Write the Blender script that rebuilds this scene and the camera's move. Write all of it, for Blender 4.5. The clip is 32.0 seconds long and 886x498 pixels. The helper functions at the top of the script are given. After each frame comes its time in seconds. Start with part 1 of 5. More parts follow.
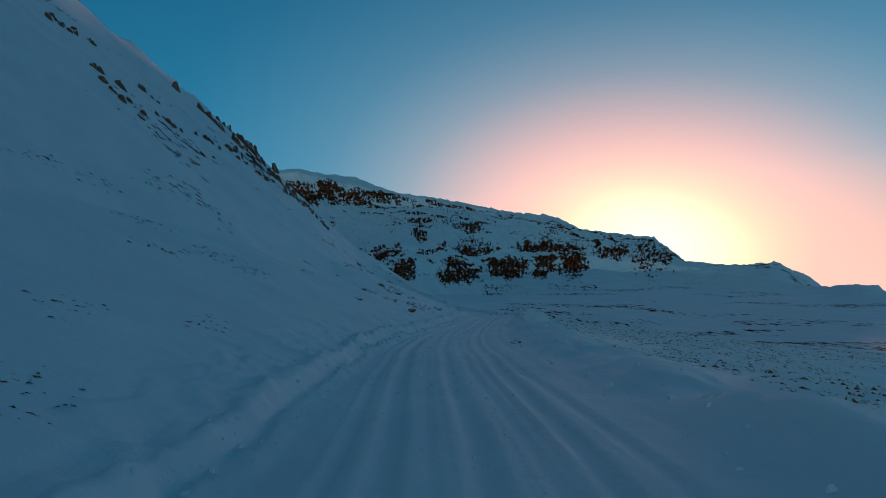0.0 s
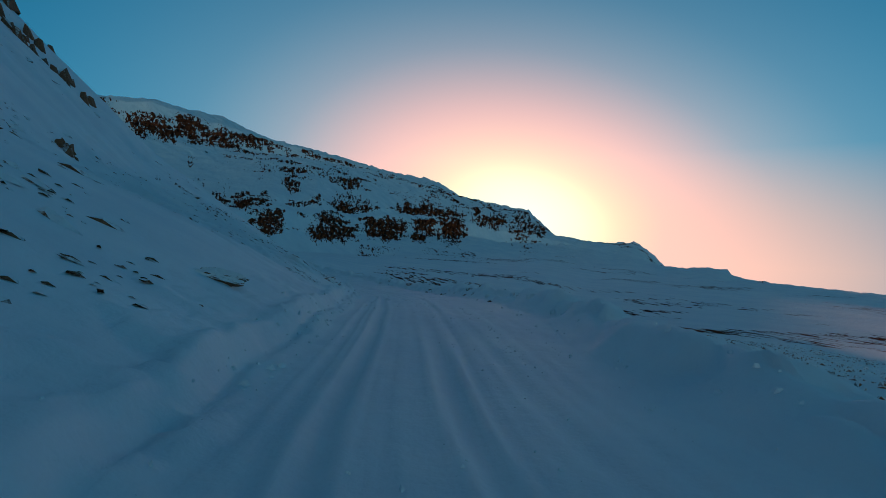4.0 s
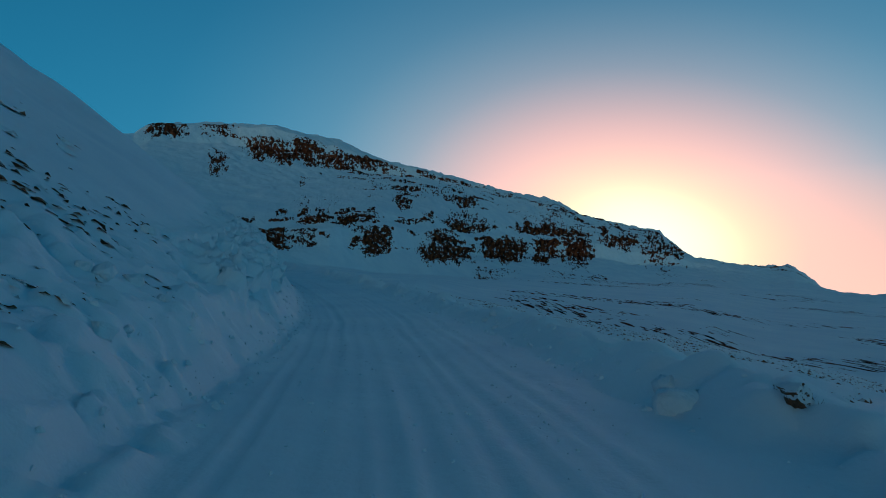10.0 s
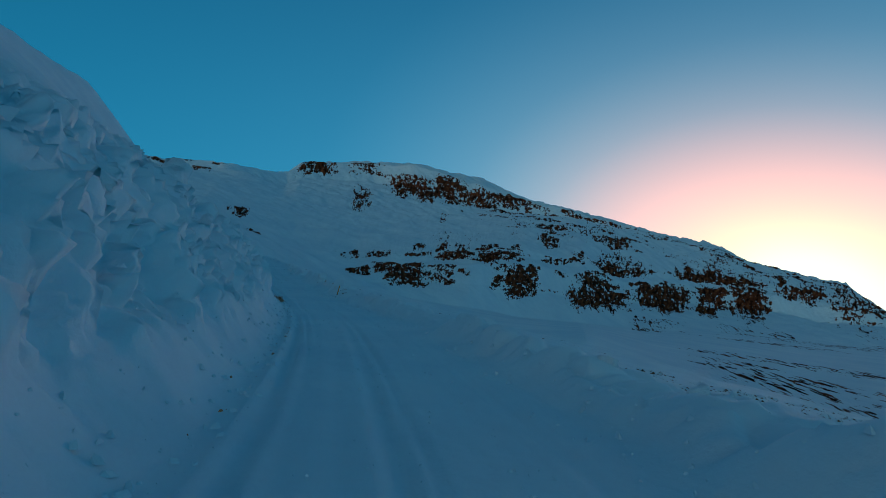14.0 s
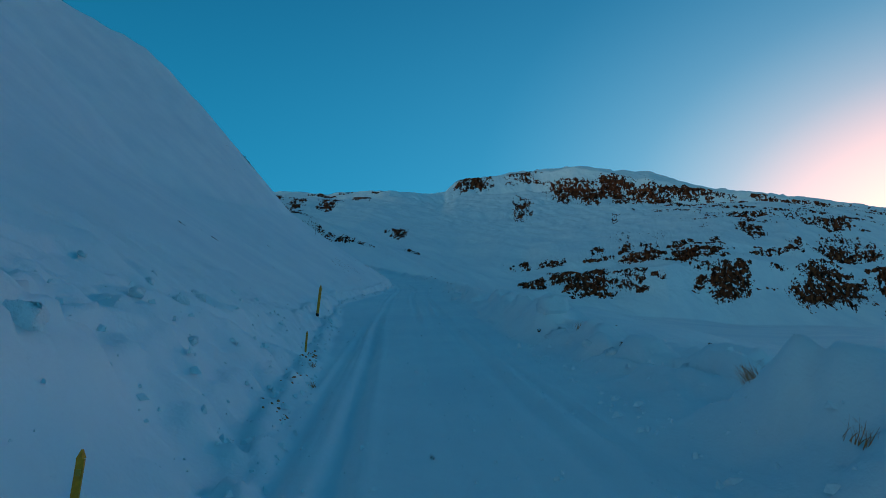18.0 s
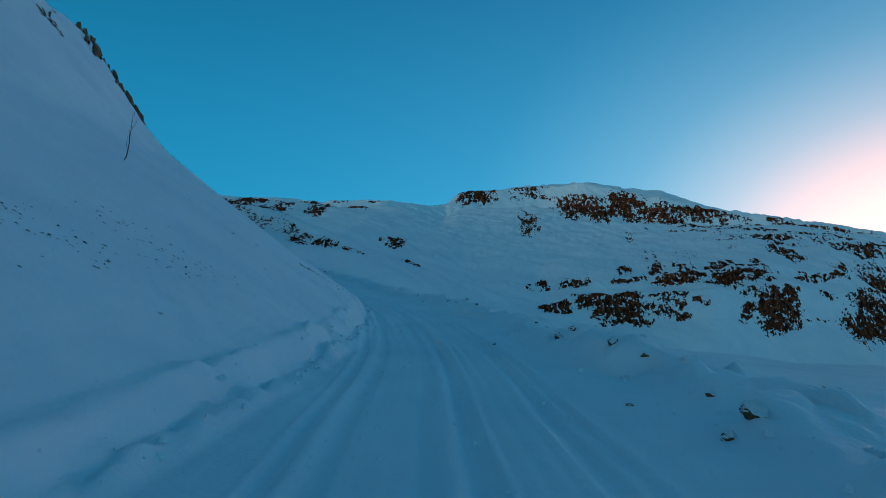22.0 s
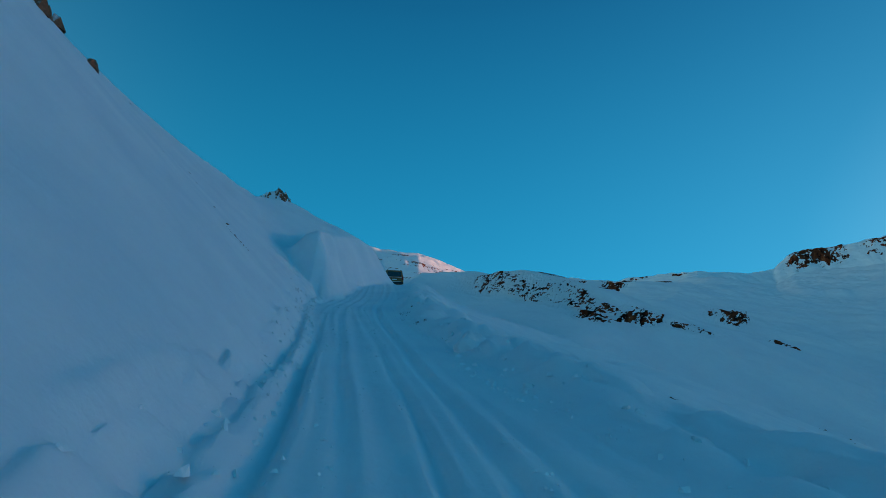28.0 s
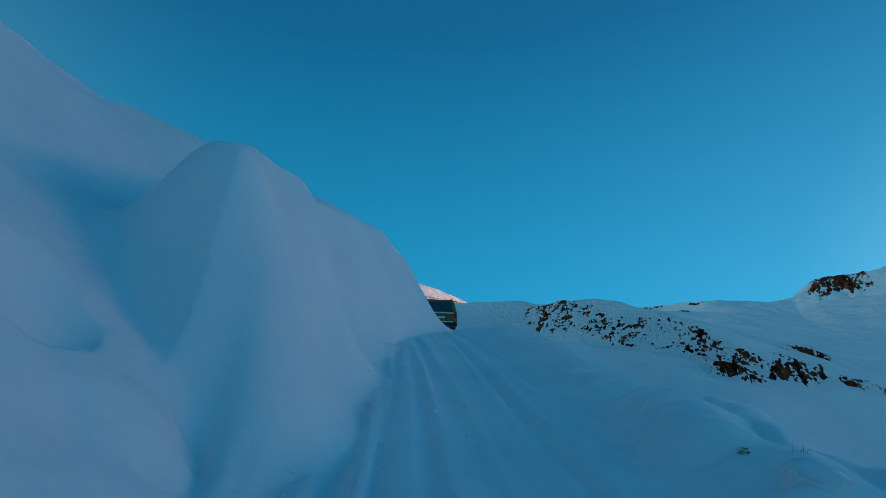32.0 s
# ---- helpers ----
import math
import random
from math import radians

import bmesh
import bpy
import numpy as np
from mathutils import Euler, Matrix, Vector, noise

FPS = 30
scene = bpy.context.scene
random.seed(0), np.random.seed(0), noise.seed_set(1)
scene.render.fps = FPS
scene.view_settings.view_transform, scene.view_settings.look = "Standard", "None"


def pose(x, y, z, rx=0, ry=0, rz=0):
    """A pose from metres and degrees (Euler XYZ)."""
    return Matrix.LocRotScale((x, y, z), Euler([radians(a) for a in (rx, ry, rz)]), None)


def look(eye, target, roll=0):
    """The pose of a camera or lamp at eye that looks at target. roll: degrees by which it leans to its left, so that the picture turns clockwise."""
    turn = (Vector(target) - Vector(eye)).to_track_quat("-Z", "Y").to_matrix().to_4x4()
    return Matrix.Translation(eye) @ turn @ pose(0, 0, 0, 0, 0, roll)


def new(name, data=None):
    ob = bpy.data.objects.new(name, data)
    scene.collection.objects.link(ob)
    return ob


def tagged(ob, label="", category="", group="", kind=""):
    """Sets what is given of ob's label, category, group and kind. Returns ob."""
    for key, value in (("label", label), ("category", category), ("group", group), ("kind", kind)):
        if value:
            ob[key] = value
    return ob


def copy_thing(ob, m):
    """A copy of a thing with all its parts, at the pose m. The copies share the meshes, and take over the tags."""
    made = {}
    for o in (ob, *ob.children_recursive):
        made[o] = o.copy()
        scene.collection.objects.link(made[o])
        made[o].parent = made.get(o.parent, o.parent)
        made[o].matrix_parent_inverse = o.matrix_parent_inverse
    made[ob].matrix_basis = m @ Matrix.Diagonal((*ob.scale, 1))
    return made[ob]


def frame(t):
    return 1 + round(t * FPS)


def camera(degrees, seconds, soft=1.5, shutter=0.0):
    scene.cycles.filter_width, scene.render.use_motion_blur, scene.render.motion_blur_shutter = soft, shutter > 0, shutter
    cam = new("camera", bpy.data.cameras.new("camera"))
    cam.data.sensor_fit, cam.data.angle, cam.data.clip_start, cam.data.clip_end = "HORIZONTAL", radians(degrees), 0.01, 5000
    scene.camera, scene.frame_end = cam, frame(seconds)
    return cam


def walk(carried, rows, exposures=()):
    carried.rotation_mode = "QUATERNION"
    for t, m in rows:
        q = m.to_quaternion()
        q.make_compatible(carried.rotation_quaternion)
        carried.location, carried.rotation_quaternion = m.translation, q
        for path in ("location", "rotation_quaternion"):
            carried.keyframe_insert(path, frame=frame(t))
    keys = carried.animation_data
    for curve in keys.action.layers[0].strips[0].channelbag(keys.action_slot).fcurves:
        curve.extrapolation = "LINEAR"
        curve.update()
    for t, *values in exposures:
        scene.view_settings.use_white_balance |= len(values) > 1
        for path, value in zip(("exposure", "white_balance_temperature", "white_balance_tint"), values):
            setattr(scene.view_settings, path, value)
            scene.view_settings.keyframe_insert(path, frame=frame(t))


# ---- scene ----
# The lens and the drive along the mountain road.
cam = camera(74.0, 32.0, soft=0.7)
PATH = [
    (0, (0.000, -0.000, 0.000), (0.000, 1.999, 0.074), -3.37),
    (0.5, (-0.389, 5.435, -0.175), (-0.356, 7.434, -0.130), -3.16),
    (1, (-0.681, 10.926, -0.418), (-0.602, 12.924, -0.396), -2.83),
    (1.5, (-0.733, 16.528, -0.721), (-0.598, 18.524, -0.714), -2.37),
    (2, (-0.603, 22.244, -1.004), (-0.402, 24.234, -1.008), -1.54),
    (2.5, (-0.305, 27.853, -1.344), (-0.034, 29.835, -1.358), -0.97),
    (3, (0.110, 33.262, -1.740), (0.450, 35.232, -1.773), -0.08),
    (3.5, (0.527, 38.468, -2.225), (0.933, 40.426, -2.280), 0.30),
    (5.5, (3.522, 59.653, -3.100), (3.944, 61.607, -3.167), 1.45),
    (6, (4.272, 65.130, -3.517), (4.705, 67.081, -3.586), 1.92),
    (6.5, (4.983, 70.578, -4.030), (5.389, 72.535, -4.093), 2.06),
    (7, (5.539, 75.986, -4.566), (5.906, 77.951, -4.626), 1.94),
    (7.5, (5.961, 81.406, -5.065), (6.286, 83.378, -5.122), 1.81),
    (8, (6.231, 86.653, -5.586), (6.493, 88.636, -5.620), 1.35),
    (8.5, (6.399, 91.904, -6.037), (6.589, 93.895, -6.066), 1.18),
    (9, (6.393, 97.327, -6.458), (6.524, 99.323, -6.476), 0.94),
    (9.5, (6.202, 102.885, -6.876), (6.276, 104.883, -6.874), 0.45),
    (10, (5.755, 108.597, -7.175), (5.780, 110.597, -7.155), 0.29),
    (10.5, (5.164, 114.352, -7.372), (5.140, 116.352, -7.330), 0.54),
    (11, (4.472, 120.016, -7.550), (4.392, 122.014, -7.501), 0.77),
    (11.5, (3.726, 125.492, -7.744), (3.576, 127.486, -7.680), 1.16),
    (12, (2.783, 130.845, -7.861), (2.521, 132.825, -7.763), 1.05),
    (12.5, (1.627, 136.065, -7.918), (1.243, 138.024, -7.793), 1.25),
    (13, (0.319, 141.171, -7.934), (-0.103, 143.120, -7.782), 2.07),
    (13.5, (-1.084, 146.188, -7.932), (-1.499, 148.139, -7.782), 2.75),
    (15.5, (-8.135, 164.298, -7.577), (-8.775, 166.184, -7.393), 2.00),
    (16, (-10.329, 168.669, -7.381), (-11.037, 170.530, -7.193), 1.82),
    (16.5, (-12.576, 173.032, -7.249), (-13.346, 174.865, -7.032), 0.24),
    (17, (-14.931, 177.265, -7.049), (-15.726, 179.092, -6.875), -1.18),
    (17.5, (-17.385, 181.373, -6.874), (-18.281, 183.150, -6.683), -1.86),
    (18, (-19.889, 185.349, -6.760), (-20.837, 187.099, -6.559), -2.01),
    (18.5, (-22.326, 189.285, -6.525), (-23.249, 191.049, -6.332), -3.62),
    (19, (-24.879, 193.336, -6.227), (-25.799, 195.101, -6.028), -3.59),
    (19.5, (-27.573, 197.514, -5.962), (-28.536, 199.252, -5.737), -2.53),
    (20, (-30.442, 201.878, -5.633), (-31.396, 203.621, -5.403), -1.48),
    (20.5, (-33.411, 206.430, -5.279), (-34.351, 208.180, -5.045), -1.18),
    (21, (-36.345, 211.104, -4.925), (-37.265, 212.863, -4.683), -0.91),
    (21.5, (-39.132, 215.660, -4.594), (-40.052, 217.418, -4.342), -0.85),
    (22, (-41.765, 219.891, -4.264), (-42.700, 221.640, -4.006), -0.19),
    (22.5, (-44.419, 224.218, -3.876), (-45.371, 225.957, -3.612), 0.29),
    (23, (-47.060, 228.625, -3.495), (-48.019, 230.358, -3.214), 0.68),
    (23.5, (-49.646, 232.812, -3.110), (-50.624, 234.529, -2.803), 1.04),
    (24, (-52.152, 236.613, -2.734), (-53.191, 238.289, -2.400), 1.77),
    (24.5, (-54.794, 240.376, -2.315), (-55.903, 242.003, -1.965), 1.50),
    (25, (-57.810, 244.091, -1.863), (-58.996, 245.661, -1.504), 1.72),
    (25.5, (-61.085, 247.700, -1.326), (-62.364, 249.193, -0.961), 1.80),
    (26, (-64.501, 251.228, -0.698), (-65.865, 252.638, -0.312), 1.75),
    (26.5, (-68.129, 254.510, -0.067), (-69.565, 255.832, 0.369), 1.57),
    (28.5, (-82.907, 263.108, 2.867), (-84.546, 264.098, 3.444), -0.20),
    (29, (-86.198, 264.570, 3.704), (-87.859, 265.509, 4.304), -0.36),
    (29.5, (-89.451, 265.922, 4.532), (-91.132, 266.826, 5.130), -0.20),
    (30, (-92.631, 267.219, 5.345), (-94.323, 268.104, 5.941), 0.12),
    (30.5, (-95.750, 268.522, 6.108), (-97.442, 269.404, 6.709), 0.04),
    (31, (-98.808, 269.929, 6.959), (-100.483, 270.832, 7.576), -0.03),
    (31.5, (-101.894, 271.147, 7.833), (-103.522, 272.123, 8.462), 0.29),
    (32, (-104.984, 272.462, 8.788), (-106.559, 273.513, 9.432), -0.07),
]
EXPOSURES = [(0, 0.05), (9, 0.08), (13, 0.23), (17, 0.59), (22, 0.84), (27, 0.93), (32, 1.01)]
walk(cam, [(t, look(eye, target, roll)) for t, eye, target, roll in PATH], EXPOSURES)

# ---- light: a winter sky shortly before sunrise behind the ridge ----
SUN_AZ, SUN_EL = 20.0, 1.0          # degrees to the right of +y, and above the level


def build_world():
    w = bpy.data.worlds.new("winter_sky")
    scene.world = w
    w.use_nodes = True
    nt = w.node_tree
    nt.nodes.clear()
    out = nt.nodes.new("ShaderNodeOutputWorld")
    bg = nt.nodes.new("ShaderNodeBackground")
    nt.links.new(bg.outputs[0], out.inputs[0])
    sky = nt.nodes.new("ShaderNodeTexSky")
    sky.sky_type = "NISHITA"
    sky.sun_disc = False
    sky.sun_elevation = radians(SUN_EL)
    sky.sun_rotation = radians(SUN_AZ)
    sky.air_density = 1.2
    sky.dust_density = 0.6
    sky.ozone_density = 4.0
    tint = nt.nodes.new("ShaderNodeMix")
    tint.data_type, tint.blend_type = "RGBA", "MULTIPLY"
    tint.inputs[0].default_value = 1.0
    nt.links.new(sky.outputs[0], tint.inputs[6])
    tint.inputs[7].default_value = (0.02, 0.025, 0.03, 1)
    # angle from the sun: the warm haze round it
    geo = nt.nodes.new("ShaderNodeTexCoord")
    dot = nt.nodes.new("ShaderNodeVectorMath")
    dot.operation = "DOT_PRODUCT"
    a, e = radians(SUN_AZ), radians(SUN_EL + 0.6)
    dot.inputs[1].default_value = (math.sin(a) * math.cos(e), math.cos(a) * math.cos(e), math.sin(e))
    # the haze lies flat along the horizon, a little aslant
    tilt = radians(14)
    across = (math.cos(a) * math.sin(tilt), -math.sin(a) * math.sin(tilt), math.cos(tilt))
    off = nt.nodes.new("ShaderNodeVectorMath")
    off.operation = "DOT_PRODUCT"
    off.inputs[1].default_value = across
    nt.links.new(geo.outputs["Generated"], off.inputs[0])
    far_off = nt.nodes.new("ShaderNodeVectorMath")
    far_off.operation = "SCALE"
    far_off.inputs[0].default_value = [0.6 * c for c in across]
    nt.links.new(off.outputs["Value"], far_off.inputs["Scale"])
    flat = nt.nodes.new("ShaderNodeVectorMath")
    flat.operation = "ADD"
    nt.links.new(geo.outputs["Generated"], flat.inputs[0])
    nt.links.new(far_off.outputs[0], flat.inputs[1])
    unit = nt.nodes.new("ShaderNodeVectorMath")
    unit.operation = "NORMALIZE"
    nt.links.new(flat.outputs[0], unit.inputs[0])
    nt.links.new(unit.outputs[0], dot.inputs[0])
    ac = nt.nodes.new("ShaderNodeMath")
    ac.operation = "ARCCOSINE"
    nt.links.new(dot.outputs["Value"], ac.inputs[0])
    div = nt.nodes.new("ShaderNodeMath")
    div.operation = "DIVIDE"
    div.inputs[1].default_value = radians(180)
    nt.links.new(ac.outputs[0], div.inputs[0])
    ramp = nt.nodes.new("ShaderNodeValToRGB")
    nt.links.new(div.outputs[0], ramp.inputs[0])
    # degrees from the sun, and the sky's colour there; the unseen part opposite is brightened to light snow facing away
    # from the sun
    stops = [(0, (1.5, 1.36, 1.0)), (5.5, (1.25, 1.10, 0.75)), (9, (1.02, 0.73, 0.54)), (13.5, (1.02, 0.56, 0.53)), (18.5, (0.64, 0.47, 0.50)),
             (24, (0.26, 0.365, 0.47)), (32, (0.075, 0.265, 0.42)), (46, (0.010, 0.19, 0.36)), (88, (0.004, 0.145, 0.28)), (118, (0.008, 0.16, 0.28)), (138, (0.25, 0.44, 0.47)), (158, (0.66, 0.88, 0.87)), (176, (0.84, 1.0, 0.94))]
    ramp.color_ramp.interpolation = "B_SPLINE"
    els = ramp.color_ramp.elements
    while len(els) < len(stops):
        els.new(0.5)
    for el, (p, c) in zip(els, stops):
        el.position, el.color = p / 180, (*c, 1)
    # deeper blue towards the zenith
    sep = nt.nodes.new("ShaderNodeSeparateXYZ")
    nt.links.new(geo.outputs["Generated"], sep.inputs[0])
    zr = nt.nodes.new("ShaderNodeMapRange")
    zr.inputs[1].default_value, zr.inputs[2].default_value = 0.12, 0.62
    zr.inputs[3].default_value, zr.inputs[4].default_value = 0.0, 1.0
    nt.links.new(sep.outputs[2], zr.inputs[0])
    shade = nt.nodes.new("ShaderNodeMix")
    shade.data_type = "RGBA"
    shade.inputs[6].default_value, shade.inputs[7].default_value = (1.04, 1.06, 1.0, 1), (0.38, 0.39, 0.44, 1)
    nt.links.new(zr.outputs[0], shade.inputs[0])
    # overhead, out of view, the sky is dimmed further to darken level snow
    high = nt.nodes.new("ShaderNodeMapRange")
    high.inputs[1].default_value, high.inputs[2].default_value = 0.6, 1.0
    high.inputs[3].default_value, high.inputs[4].default_value = 1.0, 0.6
    nt.links.new(sep.outputs[2], high.inputs[0])
    zenith = nt.nodes.new("ShaderNodeVectorMath")
    zenith.operation = "SCALE"
    nt.links.new(shade.outputs[2], zenith.inputs[0])
    nt.links.new(high.outputs[0], zenith.inputs["Scale"])
    deep = nt.nodes.new("ShaderNodeVectorMath")
    deep.operation = "MULTIPLY"
    nt.links.new(ramp.outputs[0], deep.inputs[0])
    nt.links.new(zenith.outputs[0], deep.inputs[1])
    add = nt.nodes.new("ShaderNodeVectorMath")
    add.operation = "ADD"
    nt.links.new(tint.outputs[2], add.inputs[0])
    nt.links.new(deep.outputs[0], add.inputs[1])
    # the dusty lowest air glows orange to both sides of the sun
    level = nt.nodes.new("ShaderNodeVectorMath")
    level.operation = "DOT_PRODUCT"
    level.inputs[1].default_value = (math.sin(a), math.cos(a), 0)
    nt.links.new(geo.outputs["Generated"], level.inputs[0])
    near = nt.nodes.new("ShaderNodeMapRange")
    near.inputs[1].default_value, near.inputs[2].default_value = 0.78, 0.97
    nt.links.new(level.outputs["Value"], near.inputs[0])
    low = nt.nodes.new("ShaderNodeMapRange")
    low.inputs[1].default_value, low.inputs[2].default_value = -0.05, 0.13
    low.inputs[3].default_value, low.inputs[4].default_value = 0.85, 0.0
    nt.links.new(sep.outputs[2], low.inputs[0])
    both = nt.nodes.new("ShaderNodeMath")
    both.operation = "MULTIPLY"
    nt.links.new(near.outputs[0], both.inputs[0])
    nt.links.new(low.outputs[0], both.inputs[1])
    hazy = nt.nodes.new("ShaderNodeMix")
    hazy.data_type = "RGBA"
    hazy.blend_type = "LIGHTEN"
    hazy.inputs[7].default_value = (1.15, 0.64, 0.34, 1)
    nt.links.new(both.outputs[0], hazy.inputs[0])
    nt.links.new(add.outputs[0], hazy.inputs[6])
    nt.links.new(hazy.outputs[2], bg.inputs[0])
    bg.inputs[1].default_value = 1.0


build_world()
sun = new("sun", bpy.data.lights.new("sun", "SUN"))
sun.data.energy, sun.data.angle, sun.data.color = 3.2, radians(0.6), (1.0, 0.50, 0.32)
_a, _e = radians(SUN_AZ), radians(SUN_EL)
sun.matrix_world = look((math.sin(_a) * math.cos(_e) * 100, math.cos(_a) * math.cos(_e) * 100, math.sin(_e) * 100), (0, 0, 0))


# ---- materials ----
class Nodes:
    """A small builder for node materials."""

    def __init__(self, name):
        self.m = bpy.data.materials.new(name)
        self.m.use_nodes = True
        self.t = self.m.node_tree
        self.b = self.t.nodes["Principled BSDF"]
        self.co = self.t.nodes.new("ShaderNodeTexCoord").outputs["Object"]

    def n(self, kind, **sets):
        nd = self.t.nodes.new("ShaderNode" + kind)
        for k, v in sets.items():
            setattr(nd, k, v)
        return nd

    def link(self, a, b):
        self.t.links.new(a, b)

    def noise(self, scale, detail=4, rough=0.55, dist=0.0, co=None):
        nd = self.n("TexNoise")
        nd.inputs["Scale"].default_value, nd.inputs["Detail"].default_value = scale, detail
        nd.inputs["Roughness"].default_value, nd.inputs["Distortion"].default_value = rough, dist
        self.link(co or self.co, nd.inputs["Vector"])
        return nd.outputs[0]

    def ramp(self, src, stops):
        nd = self.n("ValToRGB")
        els = nd.color_ramp.elements
        while len(els) < len(stops):
            els.new(0.5)
        for el, (p, c) in zip(els, stops):
            el.position = p
            el.color = (c, c, c, 1) if isinstance(c, (int, float)) else (*c, 1)
        self.link(src, nd.inputs[0])
        return nd.outputs[0]

    def mix(self, fac, a, b):
        nd = self.n("Mix", data_type="RGBA")
        for k, v in ((0, fac), (6, a), (7, b)):
            if hasattr(v, "links"):
                self.link(v, nd.inputs[k])
            else:
                nd.inputs[k].default_value = v if k == 0 else (*v, 1)
        return nd.outputs[2]

    def math(self, op, a, b=0.0):
        nd = self.n("Math", operation=op)
        for k, v in ((0, a), (1, b)):
            if hasattr(v, "links"):
                self.link(v, nd.inputs[k])
            else:
                nd.inputs[k].default_value = v
        return nd.outputs[0]

    def bump(self, height, strength, dist, normal=None):
        nd = self.n("Bump")
        nd.inputs["Strength"].default_value, nd.inputs["Distance"].default_value = strength, dist
        self.link(height, nd.inputs["Height"])
        if normal:
            self.link(normal, nd.inputs["Normal"])
        return nd.outputs[0]

    def done(self, color=None, rough=0.6, normal=None, spec=0.3, metal=0.0):
        for key, v in (("Base Color", color), ("Roughness", rough), ("Normal", normal), ("Specular IOR Level", spec), ("Metallic", metal)):
            if v is None:
                continue
            if hasattr(v, "links"):
                self.link(v, self.b.inputs[key])
            else:
                self.b.inputs[key].default_value = (*v, 1) if key == "Base Color" else v
        return self.m


def snow_material(name, grain=1.0, lump=0.07):
    k = Nodes(name)
    col = k.ramp(k.noise(0.35, 5), [(0.3, (0.74, 0.78, 0.82)), (0.7, (0.86, 0.87, 0.88))])
    drift = k.n("Mapping")
    k.link(k.co, drift.inputs[0])
    drift.inputs["Scale"].default_value = (1.0, 0.4, 1.0)
    nb = k.bump(k.noise(0.9, 6, 0.6, 0.4, drift.outputs[0]), lump, 0.25)
    nb = k.bump(k.noise(5.0 * grain, 4, 0.55), 0.30, 0.06, nb)
    nb = k.bump(k.noise(26 * grain, 3, 0.5), 0.2, 0.02, nb)
    return k.done(col, 0.62, nb, 0.2)


def rocky_snow_material(name):
    """Layered basalt that shows where the sheet is bare, with snow on its ledges and in its gullies."""
    k = Nodes(name)
    bare = k.n("Attribute", attribute_name="bare").outputs["Fac"]

    bed = k.n("Attribute", attribute_name="bed").outputs["Vector"]      # metres along and up the rock face

    def scaled(x, y, z):
        m = k.n("Mapping")
        k.link(bed, m.inputs[0])
        m.inputs["Scale"].default_value = (x, y, z)
        return m.outputs[0]

    def swing(src, by):
        return k.math("MULTIPLY", k.math("SUBTRACT", src, 0.5), by)

    blocks = swing(k.noise(0.5, 4, 0.55, co=scaled(1.0, 0.8, 1.0)), 3.2)
    shards = swing(k.noise(1.2, 3, 0.6, co=scaled(1.0, 0.8, 1.0)), 2.6)
    beds = swing(k.noise(0.3, 2, 0.5, 0.6, scaled(0.12, 1.0, 1.0)), 1.2)
    close = k.n("Attribute", attribute_name="close").outputs["Fac"]
    bits = k.math("MULTIPLY", swing(k.noise(1.9, 3, 0.6, co=bed), 3.2), close)
    total = k.math("ADD", k.math("ADD", blocks, shards), k.math("ADD", beds, bits))
    amount = k.math("MINIMUM", k.math("MULTIPLY", bare, 1.8), 1.0)
    show = k.math("ADD", k.math("MULTIPLY", bare, 1.42), k.math("MULTIPLY", total, amount))
    fac = k.ramp(show, [(0.66, 0.0), (0.71, 1.0)])
    rock = k.ramp(k.noise(0.6, 5, 0.65, co=scaled(1.0, 0.6, 1.0)), [(0.38, (0.03, 0.009, 0.006)), (0.54, (0.18, 0.040, 0.018)), (0.76, (0.48, 0.125, 0.045))])
    snow = k.ramp(k.noise(0.05, 6, 0.6), [(0.3, (0.72, 0.77, 0.82)), (0.7, (0.87, 0.88, 0.89))])
    nb = k.bump(k.noise(0.12, 6, 0.62, 0.3), 0.5, 2.0)
    nb = k.bump(k.noise(0.9, 6, 0.68), 0.5, 0.6, nb)
    nb = k.bump(show, 0.5, 1.0, nb)
    gloss = k.math("MULTIPLY", k.math("SUBTRACT", 1.0, fac), 0.2)
    return k.done(k.mix(fac, snow, rock), 0.75, nb, gloss)


SNOW = snow_material("snow_packed")
MOUNTAIN_SNOW = rocky_snow_material("basalt_under_snow")

# ---- the plan: the road's line, at the height of a driver's eye ----
ROAD = [(0.0, 0.0, 0.00), (-0.5, 22.2, -1.03), (1.3, 43.8, -2.43), (4.3, 65.1, -3.56), (6.2, 86.7, -5.56), (5.7, 108.6, -7.13),
        (2.7, 130.8, -7.83), (-2.9, 150.7, -7.84), (-10.4, 168.7, -7.39), (-19.9, 185.3, -6.72), (-30.5, 202.0, -5.62),
        (-41.8, 219.9, -4.24), (-52.2, 236.6, -2.72), (-64.6, 251.1, -0.69), (-79.2, 260.9, 2.14), (-92.6, 267.2, 5.33),
        (-105.0, 272.5, 8.79)]
EYE = 1.75


def spline(points, step=0.5):
    """A smooth line (Catmull-Rom) through the points, sampled evenly."""
    p = np.array(points, float)
    p = np.vstack([p[0] * 2 - p[1], p, p[-1] * 2 - p[-2]])
    out = []
    for i in range(1, len(p) - 2):
        u = np.linspace(0, 1, 60, endpoint=False)[:, None]
        a, b, c, d = p[i - 1], p[i], p[i + 1], p[i + 2]
        out.append(0.5 * (2 * b + (c - a) * u + (2 * a - 5 * b + 4 * c - d) * u**2 + (3 * b - a - 3 * c + d) * u**3))
    q = np.vstack(out + [p[-2:-1]])
    s = np.r_[0, np.cumsum(np.hypot(*np.diff(q[:, :2], axis=0).T))]
    t = np.arange(0, s[-1], step)
    return np.stack([np.interp(t, s, q[:, k]) for k in range(q.shape[1])], 1)


